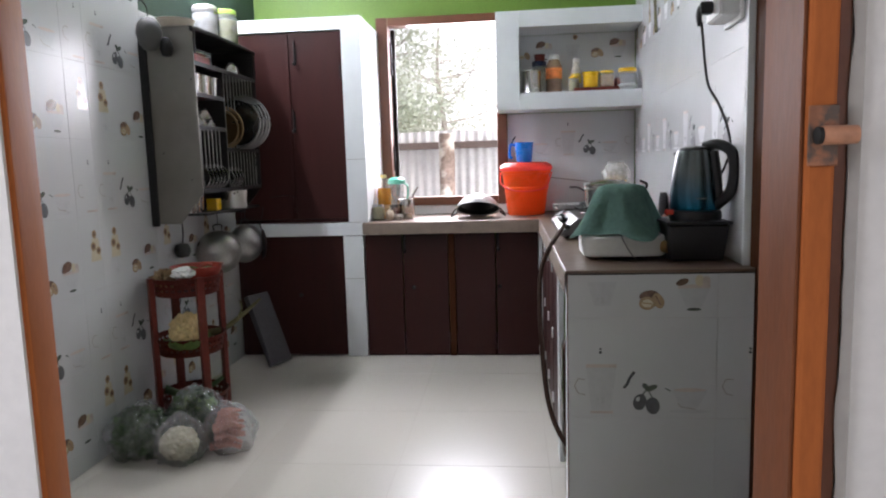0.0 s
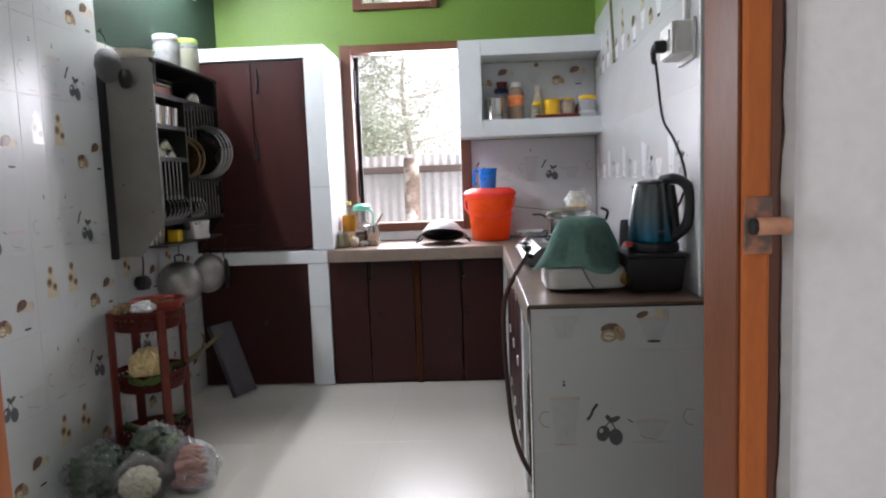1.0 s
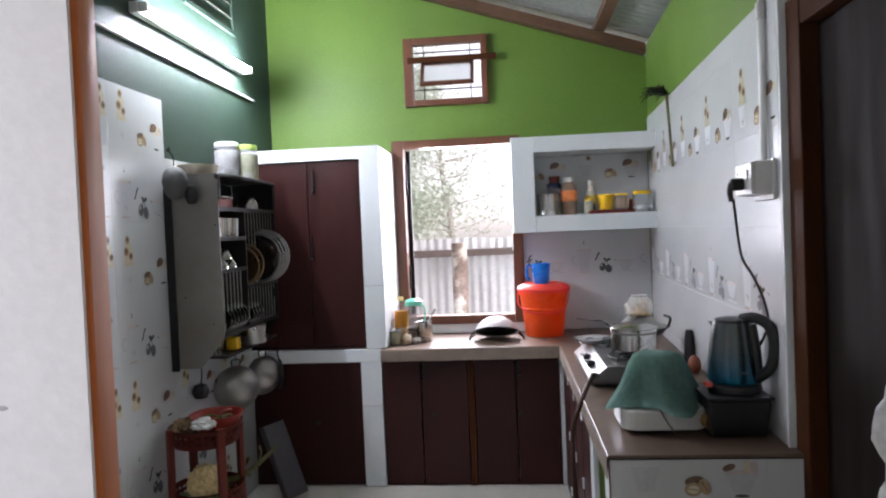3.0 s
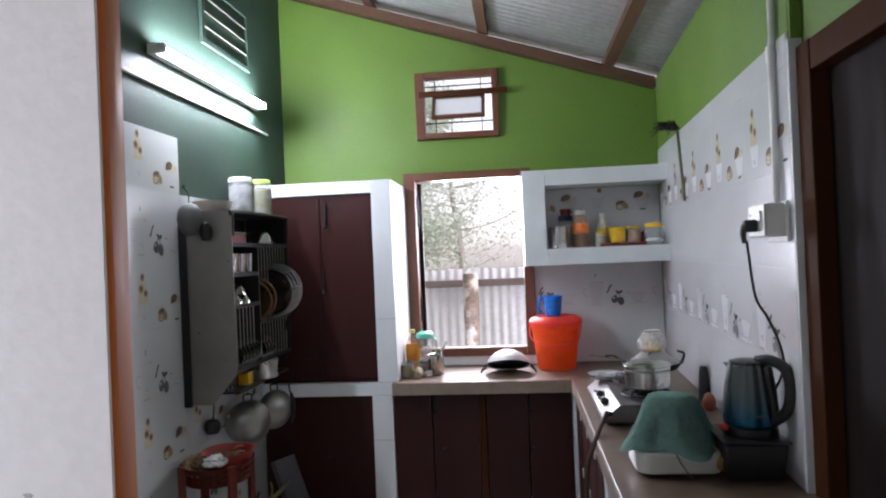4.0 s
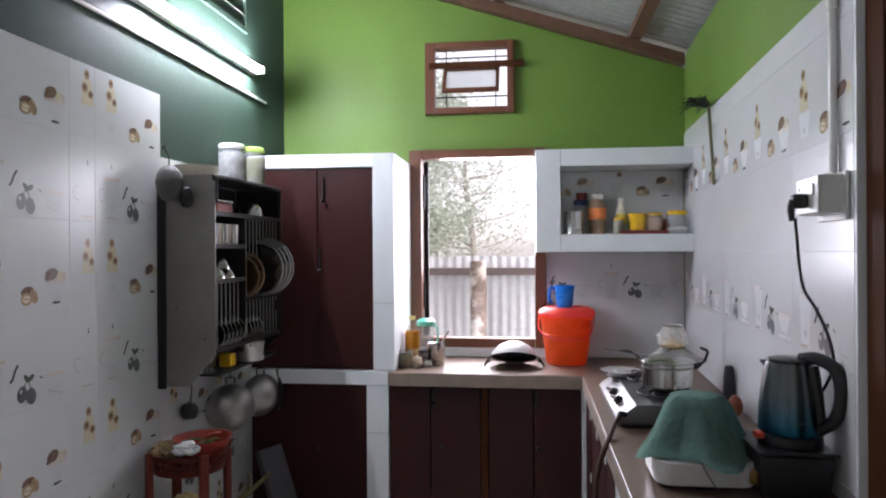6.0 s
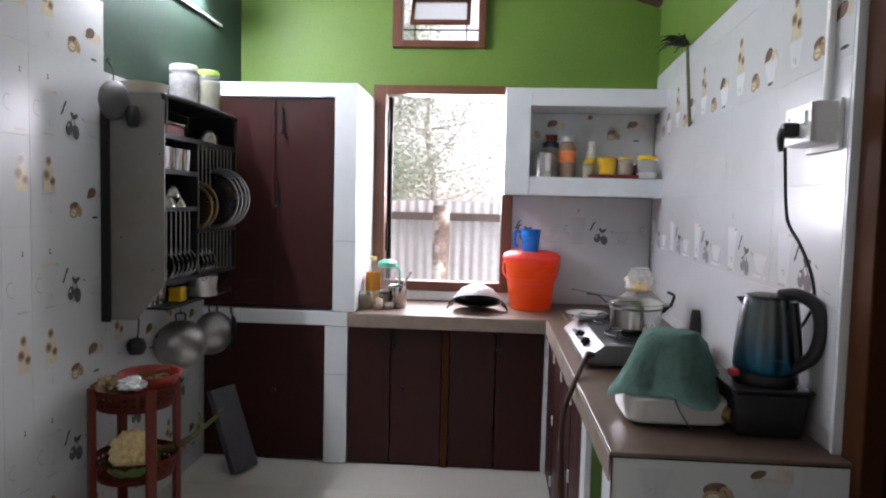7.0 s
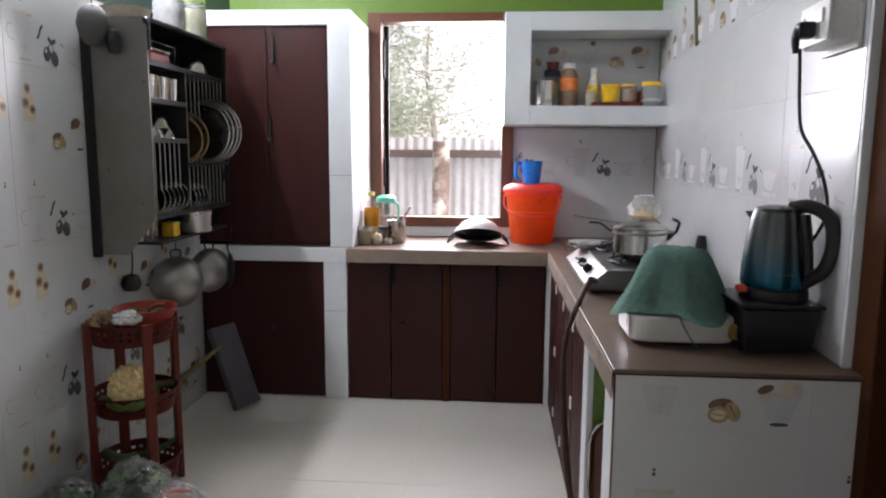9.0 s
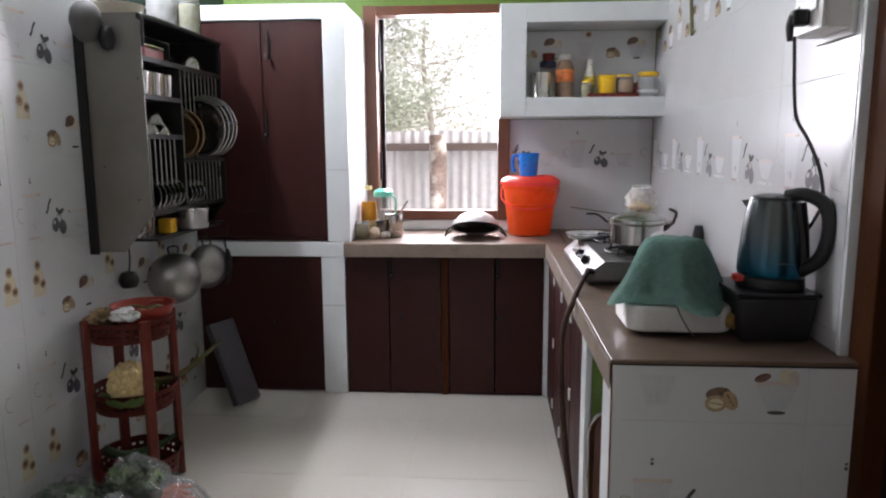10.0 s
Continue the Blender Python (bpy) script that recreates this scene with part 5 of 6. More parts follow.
oil = thing("oil_bottle", "clear bottle of golden cooking oil by the window", "bottle", at=(-0.795, 4.490, 0.847))
oil.scale = (1.22, 1.22, 1.04)
part("body", lathe([(0, 0), (0.034, 0), (0.037, 0.006), (0.037, 0.075), (0.034, 0.085), (0.037, 0.095), (0.037, 0.165), (0.033, 0.190), (0, 0.190)], 28), M["amber"], oil)
part("neck", lathe([(0.033, 0.1905), (0.028, 0.208), (0.014, 0.232), (0.013, 0.252), (0.012, 0.252)], 28), jar_glass, oil, "clear empty neck")
part("label", lathe([(0.0378, 0.024), (0.0380, 0.026), (0.0380, 0.085), (0.0378, 0.087)], 28), material("yellow_paper_label", (0.80, 0.55, 0.28), 0.5, vary=0.15, scale=30), oil, "printed yellow label")
part("cap", lathe([(0, 0.274), (0.015, 0.274), (0.016, 0.272), (0.016, 0.2525), (0, 0.2525)], 20), material("pale_yellow_cap", (0.75, 0.62, 0.25), 0.4), oil)
jug = thing("plastic_jug", "clear jug with a sea-green lid and handle", "jug", at=(-0.720, 4.555, 0.847))
part("body", lathe(shell([(0, 0), (0.040, 0), (0.044, 0.006), (0.050, 0.225), (0.052, 0.228)], 0.002), 28), jar_glass, jug)
part("water", lathe([(0, 0.006), (0.040, 0.006), (0.045, 0.14), (0, 0.14)], 24), jar_glass, jug)
part("lid", lathe([(0, 0.266), (0.034, 0.264), (0.056, 0.250), (0.059, 0.222), (0, 0.222)], 28), M["teal"], jug)
part("handle", tube(curve_pts([(0.048, -0.01, 0.222), (0.072, -0.02, 0.210), (0.076, -0.02, 0.160), (0.066, -0.02, 0.115), (0.044, -0.01, 0.105)]), 0.006, 8), M["teal"], jug)
cup = thing("steel_mug", "steel mug with a spoon standing in it", "mug", at=(-0.645, 4.455, 0.847))
cup.scale = (1.2, 1.2, 1.1)
part("body", lathe(shell([(0, 0), (0.040, 0), (0.043, 0.005), (0.044, 0.112), (0.047, 0.114)], 0.0018), 30), M["steel"], cup)
part("spoon", tube(curve_pts([(0.0, 0.0, 0.01), (0.03, 0.005, 0.12), (0.062, 0.01, 0.185)]), 0.004, 8, r_end=0.007), M["steel"], cup)
screw_jar("pickle_jar", (-0.718, 4.415, 0.847), 0.030, 0.092, material("brown_pickle", (0.16, 0.06, 0.03), 0.4, vary=0.3, scale=40), M["black"], 0.7, "small dark jar on the worktop", "jars on the worktop")
screw_jar("pickle_jar", (-0.812, 4.350, 0.847), 0.042, 0.100, M["olive"], M["steel"], 0.75, "glass jar of green pickle on the worktop", "jars on the worktop")
cloth_mat = material("beige_rag", (0.50, 0.40, 0.30), 0.9, vary=0.1, scale=20, grain=150, bump=0.5)
lump("folded_rag", (-0.738, 4.345, 0.847), (0.028, 0.040, 0.036), cloth_mat, "crumpled beige rag on the worktop", "cloth", 21, 0.25, 4)
for i, (x, y) in enumerate(((-0.695, 4.37), (-0.672, 4.385), (-0.684, 4.40))):
    lump("garlic_bulb", (x, y, 0.847), (0.017, 0.017, 0.019), material("garlic_skin", (0.60, 0.55, 0.50), 0.6, vary=0.1, scale=40), "small pale garlic bulb on the worktop", "garlic", 30 + i, 0.15, 4, "garlic bulbs")

# ---- on the wall shelf ----
SY = 4.60
tin = piece("tin_can", lathe([(0, 0), (0.044, 0), (0.046, 0.004), (0.045, 0.008), (0.045, 0.130), (0.046, 0.134), (0.044, 0.138), (0.040, 0.134), (0, 0.134)], 32), M["steel"], "plain steel tin on the wall shelf", "tin", at=(0.172, 4.535, 1.617))
tin.scale = (1.25, 1.25, 1.0)
sauce = thing("squash_bottle", "plastic bottle with an orange label on the shelf", "bottle", "shelf bottles", at=(0.315, SY, 1.617))
sauce.scale = (1.2, 1.2, 1.03)
part("body", lathe([(0, 0), (0.040, 0), (0.043, 0.008), (0.040, 0.060), (0.043, 0.070), (0.043, 0.165), (0.030, 0.195), (0.024, 0.205), (0, 0.205)], 28), material("tan_syrup", (0.42, 0.28, 0.20), 0.12, vary=0.1, alpha=0.75), sauce)
part("label", lathe([(0.0437, 0.085), (0.0439, 0.087), (0.0439, 0.150), (0.0437, 0.152)], 28), material("orange_label", (0.80, 0.22, 0.05), 0.45, vary=0.2, scale=40), sauce, "orange printed label")
part("cap", lathe([(0, 0.232), (0.026, 0.232), (0.028, 0.228), (0.028, 0.205), (0, 0.205)], 22), M["white"], sauce)
dk = thing("sauce_jar", "tall jar with a dark blue lid on the shelf", "jar", "shelf bottles", at=(0.225, 4.660, 1.617))
dk.scale = (1.15, 1.15, 1.03)
part("body", lathe(shell([(0, 0), (0.040, 0), (0.042, 0.006), (0.042, 0.160), (0.036, 0.175)], 0.002), 28), jar_glass, dk)
part("contents", lathe([(0, 0.004), (0.038, 0.004), (0.038, 0.135), (0, 0.140)], 24), M["flour"], dk)
part("lid", lathe([(0, 0.205), (0.038, 0.205), (0.041, 0.200), (0.041, 0.172), (0, 0.172)], 26), M["lidblue"], dk)
piece("stacked_tub", lathe(shell([(0, 0), (0.030, 0), (0.036, 0.040), (0.038, 0.042)], 0.002), 24), M["maroonplastic"], "small dark red tub stacked on a jar", "tub", at=(0.228, 4.660, 1.829))
syr = thing("squeeze_bottle", "slender white squeeze bottle with a yellow label", "bottle", "shelf bottles", at=(0.460, SY + 0.04, 1.617))
part("body", lathe([(0, 0), (0.030, 0), (0.033, 0.006), (0.033, 0.130), (0.020, 0.165), (0.018, 0.195), (0, 0.195)], 26), M["flour"], syr)
part("label", lathe([(0.0337, 0.060), (0.0339, 0.062), (0.0339, 0.120), (0.0337, 0.122)], 26), material("yellow_label", (0.72, 0.58, 0.08), 0.45, vary=0.2, scale=40), syr, "yellow printed label")
part("cap", lathe([(0, 0.218), (0.018, 0.218), (0.020, 0.212), (0.020, 0.196), (0, 0.196)], 20), M["white"], syr)
screw_jar("spice_jar", (0.435, 4.545, 1.617), 0.034, 0.095, M["olive"], M["yellow"], 0.7, "clear spice jar with a yellow lid on the shelf", "spice jars")
tub = thing("tub", "opaque yellow plastic tub on the shelf", "tub", "shelf tubs", at=(0.540, 4.550, 1.640))
tub.scale = (1.12, 1.12, 1.0)
part("body", lathe(shell([(0, 0), (0.038, 0), (0.040, 0.004), (0.045, 0.082), (0.047, 0.084)], 0.002), 28), M["yellow"], tub)
part("lid", lathe([(0, 0.096), (0.046, 0.096), (0.049, 0.092), (0.049, 0.083), (0, 0.083)], 28), M["yellow"], tub)
tub2 = screw_jar("tub", (0.640, 4.550, 1.640), 0.043, 0.098, material("brown_spice", (0.42, 0.24, 0.10), 0.7, vary=0.2, scale=40), M["yellow"], 0.7, "clear spice tub with a yellow lid on the shelf", "shelf tubs", "tub")
tub2.scale = (1.12, 1.12, 1.0)
piece("shallow_tray", boxes((-0.14, 0.14, -0.055, 0.055, 0.0, 0.004), (-0.14, 0.14, -0.055, -0.051, 0.004, 0.021), (-0.14, 0.14, 0.051, 0.055, 0.004, 0.021), (-0.14, -0.136, -0.051, 0.051, 0.004, 0.021), (0.136, 0.14, -0.051, 0.051, 0.004, 0.021), bevel=0.001), M["maroonplastic"], "dark red tray under the tubs on the shelf", "tray", at=(0.570, 4.555, 1.617))
piece("red_bottle", lathe([(0, 0), (0.020, 0), (0.022, 0.05), (0.012, 0.085), (0, 0.09)], 20), M["red"], "small red bottle on the shelf", "bottle", "shelf bottles", at=(0.715, 4.620, 1.617))
rj = thing("round_jar", "round glass jar with a yellow lid, a little salt inside", "jar", at=(0.767, 4.555, 1.617))
rj.scale = (1.28, 1.28, 1.08)
part("body", lathe(shell([(0, 0), (0.032, 0), (0.050, 0.020), (0.056, 0.050), (0.050, 0.080), (0.040, 0.095), (0.040, 0.102)], 0.0018), 32), jar_glass, rj)
part("contents", lathe([(0, 0.004), (0.030, 0.005), (0.046, 0.022), (0.040, 0.036), (0, 0.042)], 24, wobble=0.1), material("white_salt", (0.82, 0.82, 0.82), 0.8, vary=0.05), rj)
part("lid", lathe([(0, 0.124), (0.040, 0.124), (0.044, 0.120), (0.044, 0.103), (0, 0.103)], 30), M["yellow"], rj)

# ---- on the side counter ----
TZ = 0.850
stove = thing("gas_stove", "steel two-burner gas stove with black knobs", "stove", at=(0.242, 3.080, TZ))
bm = bmesh.new()
out = [(0.0, 0.012), (0.0, 0.030), (0.075, 0.088), (0.36, 0.092), (0.36, 0.012)]
f = [bm.verts.new((x, 0.0, z)) for x, z in out]
k = [bm.verts.new((x, 0.70, z)) for x, z in out]
bm.faces.new(f), bm.faces.new(k[::-1])
for i in range(5):
    bm.faces.new((f[i], f[(i + 1) % 5], k[(i + 1) % 5], k[i]))
bmesh.ops.bevel(bm, geom=list(bm.edges), offset=0.004, segments=2, profile=0.5, affect="EDGES")
part("body", bm, material("smudged_stove_steel", (0.13, 0.128, 0.125), 0.40, metal=0.8, vary=0.12, scale=9, grain=90, bump=0.05, stain=(0.12, 0.11, 0.10), stain_at=(0.5, 0.8)), stove)
part("dark_base", boxes((0.02, 0.345, 0.01, 0.69, 0.004, 0.0115)), M["iron"], stove)
for x, y in ((0.04, 0.04), (0.04, 0.66), (0.32, 0.04), (0.32, 0.66)):
    part("foot", lathe([(0, 0), (0.014, 0), (0.016, 0.004), (0.014, 0.0115), (0, 0.0115)], 14), M["black"], stove).location = (x, y, 0)
for y in (0.20, 0.36):
    o = part("knob", lathe([(0, 0), (0.020, 0), (0.022, 0.004), (0.017, 0.010), (0.016, 0.022), (0, 0.024)], 20), M["black"], stove)
    o.matrix_basis = pose(0.036, y, 0.059, 0, -52, 0)
    o = part("knob_grip", boxes((-0.006, 0.006, -0.022, 0.022, 0.024, 0.036), bevel=0.002), M["black"], stove)
    o.matrix_basis = pose(0.036, y, 0.059, 0, -52, 25)
for y in (0.19, 0.51):
    part("burner", lathe([(0, 0.093), (0.048, 0.093), (0.050, 0.104), (0.034, 0.108), (0, 0.108)], 26), M["iron"], stove).location = (0.22, y, 0)
    bm = bmesh.new()
    for q in range(4):
        a = q * math.pi / 2 + 0.785
        tube([(0.22 + 0.115 * math.cos(a), y + 0.115 * math.sin(a), 0.093), (0.22 + 0.110 * math.cos(a), y + 0.110 * math.sin(a), 0.118), (0.22 + 0.045 * math.cos(a), y + 0.045 * math.sin(a), 0.120)], 0.005, 6, bm)
    tube([(0.22 + 0.112 * math.cos(2 * math.pi * i / 24), y + 0.112 * math.sin(2 * math.pi * i / 24), 0.100) for i in range(24)], 0.004, 6, bm, closed=True)
    part("pan_support", bm, M["iron"], stove)
part("nozzle", tube([(0.03, -0.002, 0.052), (0.01, -0.034, 0.060)], 0.012, 12), M["black"], stove)
hose = piece("gas_hose", tube(curve_pts([(0.283, 3.115, 0.912), (0.255, 3.06, 0.885), (0.215, 2.95, 0.845), (0.172, 2.86, 0.77), (0.160, 2.80, 0.66), (0.165, 2.74, 0.48), (0.185, 2.64, 0.28), (0.24, 2.57, 0.16), (0.34, 2.54, 0.06), (0.40, 2.52, 0.012)], 10), 0.0095, 10), material("brown_rubber_hose", (0.050, 0.026, 0.018), 0.75, spec=0.2, vary=0.1), "brown rubber gas hose hanging over the counter edge", "hose", at=(-0.028, -0.065, 0))
pot = thing("cooking_pot", "lidded steel pot on the gas stove", "pot", at=(0.464, 3.265, TZ + 0.126))
part("body", lathe(shell([(0, 0), (0.088, 0), (0.096, 0.008), (0.100, 0.098), (0.108, 0.101)], 0.002), 40), M["steel"], pot)
part("lid", lathe([(0.106, 0.102), (0.098, 0.108), (0.06, 0.120), (0.02, 0.124), (0, 0.124)], 40), M["steel"], pot)
part("band", lathe([(0.0985, 0.078), (0.1015, 0.080), (0.1015, 0.086), (0.0988, 0.088)], 40), M["dullsteel"], pot)
bagp = thing("food_packet", "knotted clear bag of yellow food on a pan lid", "packet", at=(0.575, 3.720, TZ + 0.219))
part("contents", lathe([(0, 0), (0.036, 0), (0.048, 0.010), (0.042, 0.024), (0.02, 0.032), (0, 0.032)], 20, wobble=0.3), material("yellow_turmeric_food", (0.80, 0.45, 0.05), 0.6, vary=0.3, scale=60), bagp)
part("film", lathe([(0, -0.0005), (0.044, -0.0005), (0.060, 0.018), (0.058, 0.050), (0.050, 0.080), (0.034, 0.098), (0.040, 0.108), (0.010, 0.104)], 44, wobble=0.5), material("crinkled_white_film", (0.80, 0.80, 0.78), 0.15, vary=0.15, scale=50, bump=0.9, grain=60, dist=0.012, alpha=0.42), bagp, "crinkled cloudy plastic film")
pan = thing("long_handled_pan", "wide pan under a conical aluminium lid on the stove", "pan", at=(0.575, 3.720, TZ + 0.100))
part("bowl", lathe(shell([(0, 0.012), (0.07, 0.014), (0.115, 0.030), (0.142, 0.060), (0.148, 0.062)], 0.002), 40), M["iron"], pan, "dark wide bowl")
part("lid", lathe([(0.132, 0.064), (0.115, 0.070), (0.085, 0.092), (0.060, 0.114), (0.050, 0.118), (0, 0.118)], 40), M["alu"], pan, "conical aluminium lid")
part("handle", tube(curve_pts([(-0.145, 0.0, 0.062), (-0.19, 0.01, 0.095), (-0.24, 0.0, 0.100)]), 0.005, 8), M["black"], pan)
part("handle", tube(curve_pts([(0.145, 0.0, 0.062), (0.150, -0.02, 0.105), (0.115, -0.05, 0.125)]), 0.007, 8), M["black"], pan)
piece("long_spoon", tube([(0.0, 0.0, 0.0), (-0.20, 0.06, 0.026)], 0.0028, 8), M["dullsteel"], "long thin metal spoon lying across the pot", "spoon", at=(0.420, 3.300, TZ + 0.236))
lidp = piece("round_plate", lathe([(0, 0.010), (0.06, 0.010), (0.075, 0.016), (0.080, 0.018), (0.077, 0.013), (0.066, 0.0), (0, 0.0)], 36), M["plate"], "shiny steel plate lying on the stove's end", "plate", at=(0.335, 3.700, TZ + 0.093))
lidp.scale = (1.2, 1.2, 1.2)
cyl = thing("pestle", "dark stone pestle standing by the wall", "pestle", at=(0.772, 3.520, TZ))
part("body", lathe([(0, 0), (0.028, 0), (0.026, 0.06), (0.022, 0.14), (0.016, 0.17), (0, 0.172)], 18), M["grey"], cyl)
lump("brick_red_jar", (0.747, 3.340, TZ), (0.030, 0.030, 0.045), material("red_clay", (0.28, 0.07, 0.03), 0.5, vary=0.1), "small brick-red pot by the wall", "pot", 41, 0.08, 3)

# covered rice cooker base
cook = thing("rice_cooker", "white electric cooker under a green cloth", "cooker", at=(0.410, 2.520, TZ))
bm = boxes((-0.148, 0.148, -0.125, 0.125, 0.012, 0.085))
bmesh.ops.bevel(bm, geom=[e for e in bm.edges if abs(e.verts[0].co.z - e.verts[1].co.z) > 0.01], offset=0.055, segments=6, profile=0.5, affect="EDGES")
bmesh.ops.bevel(bm, geom=[e for e in bm.edges if abs(e.verts[0].co.z - e.verts[1].co.z) < 0.001], offset=0.010, segments=3, profile=0.5, affect="EDGES")
part("base", bm, M["white"], cook)
part("foot_ring", lathe([(0, 0), (0.105, 0), (0.108, 0.0118), (0, 0.0118)], 30), M["black"], cook)
part("pot", lathe([(0, 0.086), (0.092, 0.086), (0.095, 0.10), (0.083, 0.235), (0, 0.240)], 32), M["steel"], cook)
part("flex", tube(curve_pts([(-0.02, -0.127, 0.095), (-0.005, -0.1275, 0.060), (0.020, -0.1275, 0.020), (0.035, -0.132, 0.004)]), 0.0025, 6), material("grey_flex", (0.22, 0.22, 0.21), 0.5), cook, "thin grey flex")
part("dial", tube([(0.135, -0.105, 0.045), (0.150, -0.122, 0.045)], 0.022, 18), material("amber_knob", (0.30, 0.17, 0.05), 0.4), cook, "dull amber dial")
bm = bmesh.new()
n = 96
rings = []
prof = [(0.0, 0.256), (0.05, 0.258), (0.082, 0.250), (0.096, 0.225), (0.110, 0.185), (0.126, 0.145), (0.142, 0.115), (0.157, 0.086)]
for j, (r, z) in enumerate(prof):
    if j == 0:
        rings.append([bm.verts.new((0, 0, z))])
        continue
    row = []
    for i in range(n):
        a = 2 * math.pi * i / n
        fold = max(0, (j - 1.6) / 5)
        sq = 1 + 0.24 * fold * abs(math.cos(2 * (a - 0.26))) ** 3
        rr = r * sq * (1 + fold * (0.05 * math.sin(7 * a + 1.2) + 0.05 * math.sin(4 * a + 0.4) + 0.012 * math.sin(15 * a) + 0.10 * noise.noise((math.cos(a) * 2, math.sin(a) * 2, j * 0.3))))
        zz = z + 0.004 * noise.noise((math.cos(a) * 3, math.sin(a) * 3, j)) - (0.018 * fold * max(0, math.cos(4 * (a - 0.25))) if j > 4 else 0) + (0.012 * noise.noise((a, 3, 0)) if j == len(prof) - 1 else 0)
        row.append(bm.verts.new((rr * math.cos(a), rr * math.sin(a) * 0.92, zz)))
    rings.append(row)
for a, b in zip(rings, rings[1:]):
    for i in range(n):
        if len(a) == 1:
            bm.faces.new((a[0], b[i], b[(i + 1) % n]))
        else:
            bm.faces.new((a[i], a[(i + 1) % n], b[(i + 1) % n], b[i]))
bmesh.ops.solidify(bm, geom=list(bm.faces), thickness=-0.003)
tow = piece("green_cloth", bm, material("sea_green_cotton", (0.21, 0.37, 0.315), 0.9, spec=0.2, vary=0.10, scale=14, grain=55, bump=0.55, dist=0.007, stain=(0.20, 0.38, 0.33), stain_at=(0.5, 0.8)), "sea-green cotton cloth draped over the cooker", "cloth", at=(0.410, 2.520, TZ + 0.005), smooth=180)

for o in (cook, tow):
    o.scale = (0.94, 0.94, 0.96)
crate = thing("storage_box", "dark grey plastic box under the kettle", "box", at=(0.634, 2.465, TZ))
bm = bmesh.new()
lo = [bm.verts.new((x, y, 0.0)) for x, y in ((-0.085, -0.10), (0.085, -0.10), (0.085, 0.10), (-0.085, 0.10))]
hi = [bm.verts.new((x, y, 0.120)) for x, y in ((-0.098, -0.113), (0.098, -0.113), (0.098, 0.113), (-0.098, 0.113))]
bm.faces.new(lo[::-1]), bm.faces.new(hi)
for i in range(4):
    bm.faces.new((lo[i], lo[(i + 1) % 4], hi[(i + 1) % 4], hi[i]))
bmesh.ops.bevel(bm, geom=list(bm.edges), offset=0.010, segments=3, profile=0.5, affect="EDGES")
part("body", bm, M["grey"], crate)
part("lid", boxes((-0.104, 0.104, -0.119, 0.119, 0.121, 0.131), bevel=0.004), M["grey"], crate)
kettle = thing("electric_kettle", "teal-to-steel electric kettle with a black handle", "kettle", at=(0.646, 2.452, TZ + 0.132))
kettle.scale = (1.1, 1.1, 1.08)
km = bpy.data.materials.new("teal_graded_steel")
km.use_nodes = True
kb = km.node_tree.nodes["Principled BSDF"]
kb.inputs["Metallic"].default_value, kb.inputs["Roughness"].default_value = 0.85, 0.27
tc = km.node_tree.nodes.new("ShaderNodeTexCoord")
sep = km.node_tree.nodes.new("ShaderNodeSeparateXYZ")
rp = km.node_tree.nodes.new("ShaderNodeValToRGB")
rp.color_ramp.elements[0].position, rp.color_ramp.elements[0].color = 0.035, (0.0, 0.10, 0.17, 1)
rp.color_ramp.elements[1].position, rp.color_ramp.elements[1].color = 0.145, (0.13, 0.15, 0.15, 1)
km.node_tree.links.new(tc.outputs["Object"], sep.inputs[0])
km.node_tree.links.new(sep.outputs[2], rp.inputs[0])
km.node_tree.links.new(rp.outputs[0], kb.inputs["Base Color"])
part("base", lathe([(0, 0), (0.076, 0), (0.078, 0.008), (0.076, 0.026), (0.070, 0.030), (0, 0.030)], 36), M["black"], kettle)
part("body", lathe([(0, 0.0305), (0.073, 0.0305), (0.076, 0.040), (0.075, 0.080), (0.069, 0.140), (0.060, 0.195), (0.055, 0.212), (0, 0.212)], 44), km, kettle, "steel body grading to teal below")
part("lid", lathe([(0.055, 0.2125), (0.053, 0.220), (0.030, 0.226), (0, 0.227)], 36), M["black"], kettle)
bm = bmesh.new()
vs = [bm.verts.new(p) for p in ((-0.052, -0.020, 0.211), (-0.052, 0.020, 0.211), (-0.090, 0.0, 0.205), (-0.058, 0.0, 0.170))]
for q in ((0, 1, 2), (0, 2, 3), (1, 3, 2), (0, 3, 1)):
    bm.faces.new([vs[i] for i in q])
part("spout", bm, M["black"], kettle).matrix_basis = pose(0, 0, 0, 0, 0, -55)
part("handle", tube(curve_pts([(0.020, -0.02, 0.222), (0.048, -0.052, 0.228), (0.076, -0.086, 0.206), (0.084, -0.098, 0.150), (0.076, -0.084, 0.085), (0.048, -0.05, 0.045)]), 0.0165, 12), M["black"], kettle, "black plastic handle")
part("back_strip", tube(curve_pts([(0.040, -0.040, 0.208), (0.048, -0.048, 0.13), (0.053, -0.053, 0.045)]), 0.015, 10), M["black"], kettle)
part("maker_mark", boxes((-0.016, 0.016, -0.0765, -0.0745, 0.066, 0.070), bevel=0.0005), M["steel"], kettle, "small pale mark")
part("switch", boxes((-0.092, -0.070, -0.03, 0.0, 0.016, 0.032), bevel=0.004), M["redlid"], kettle, "red switch")

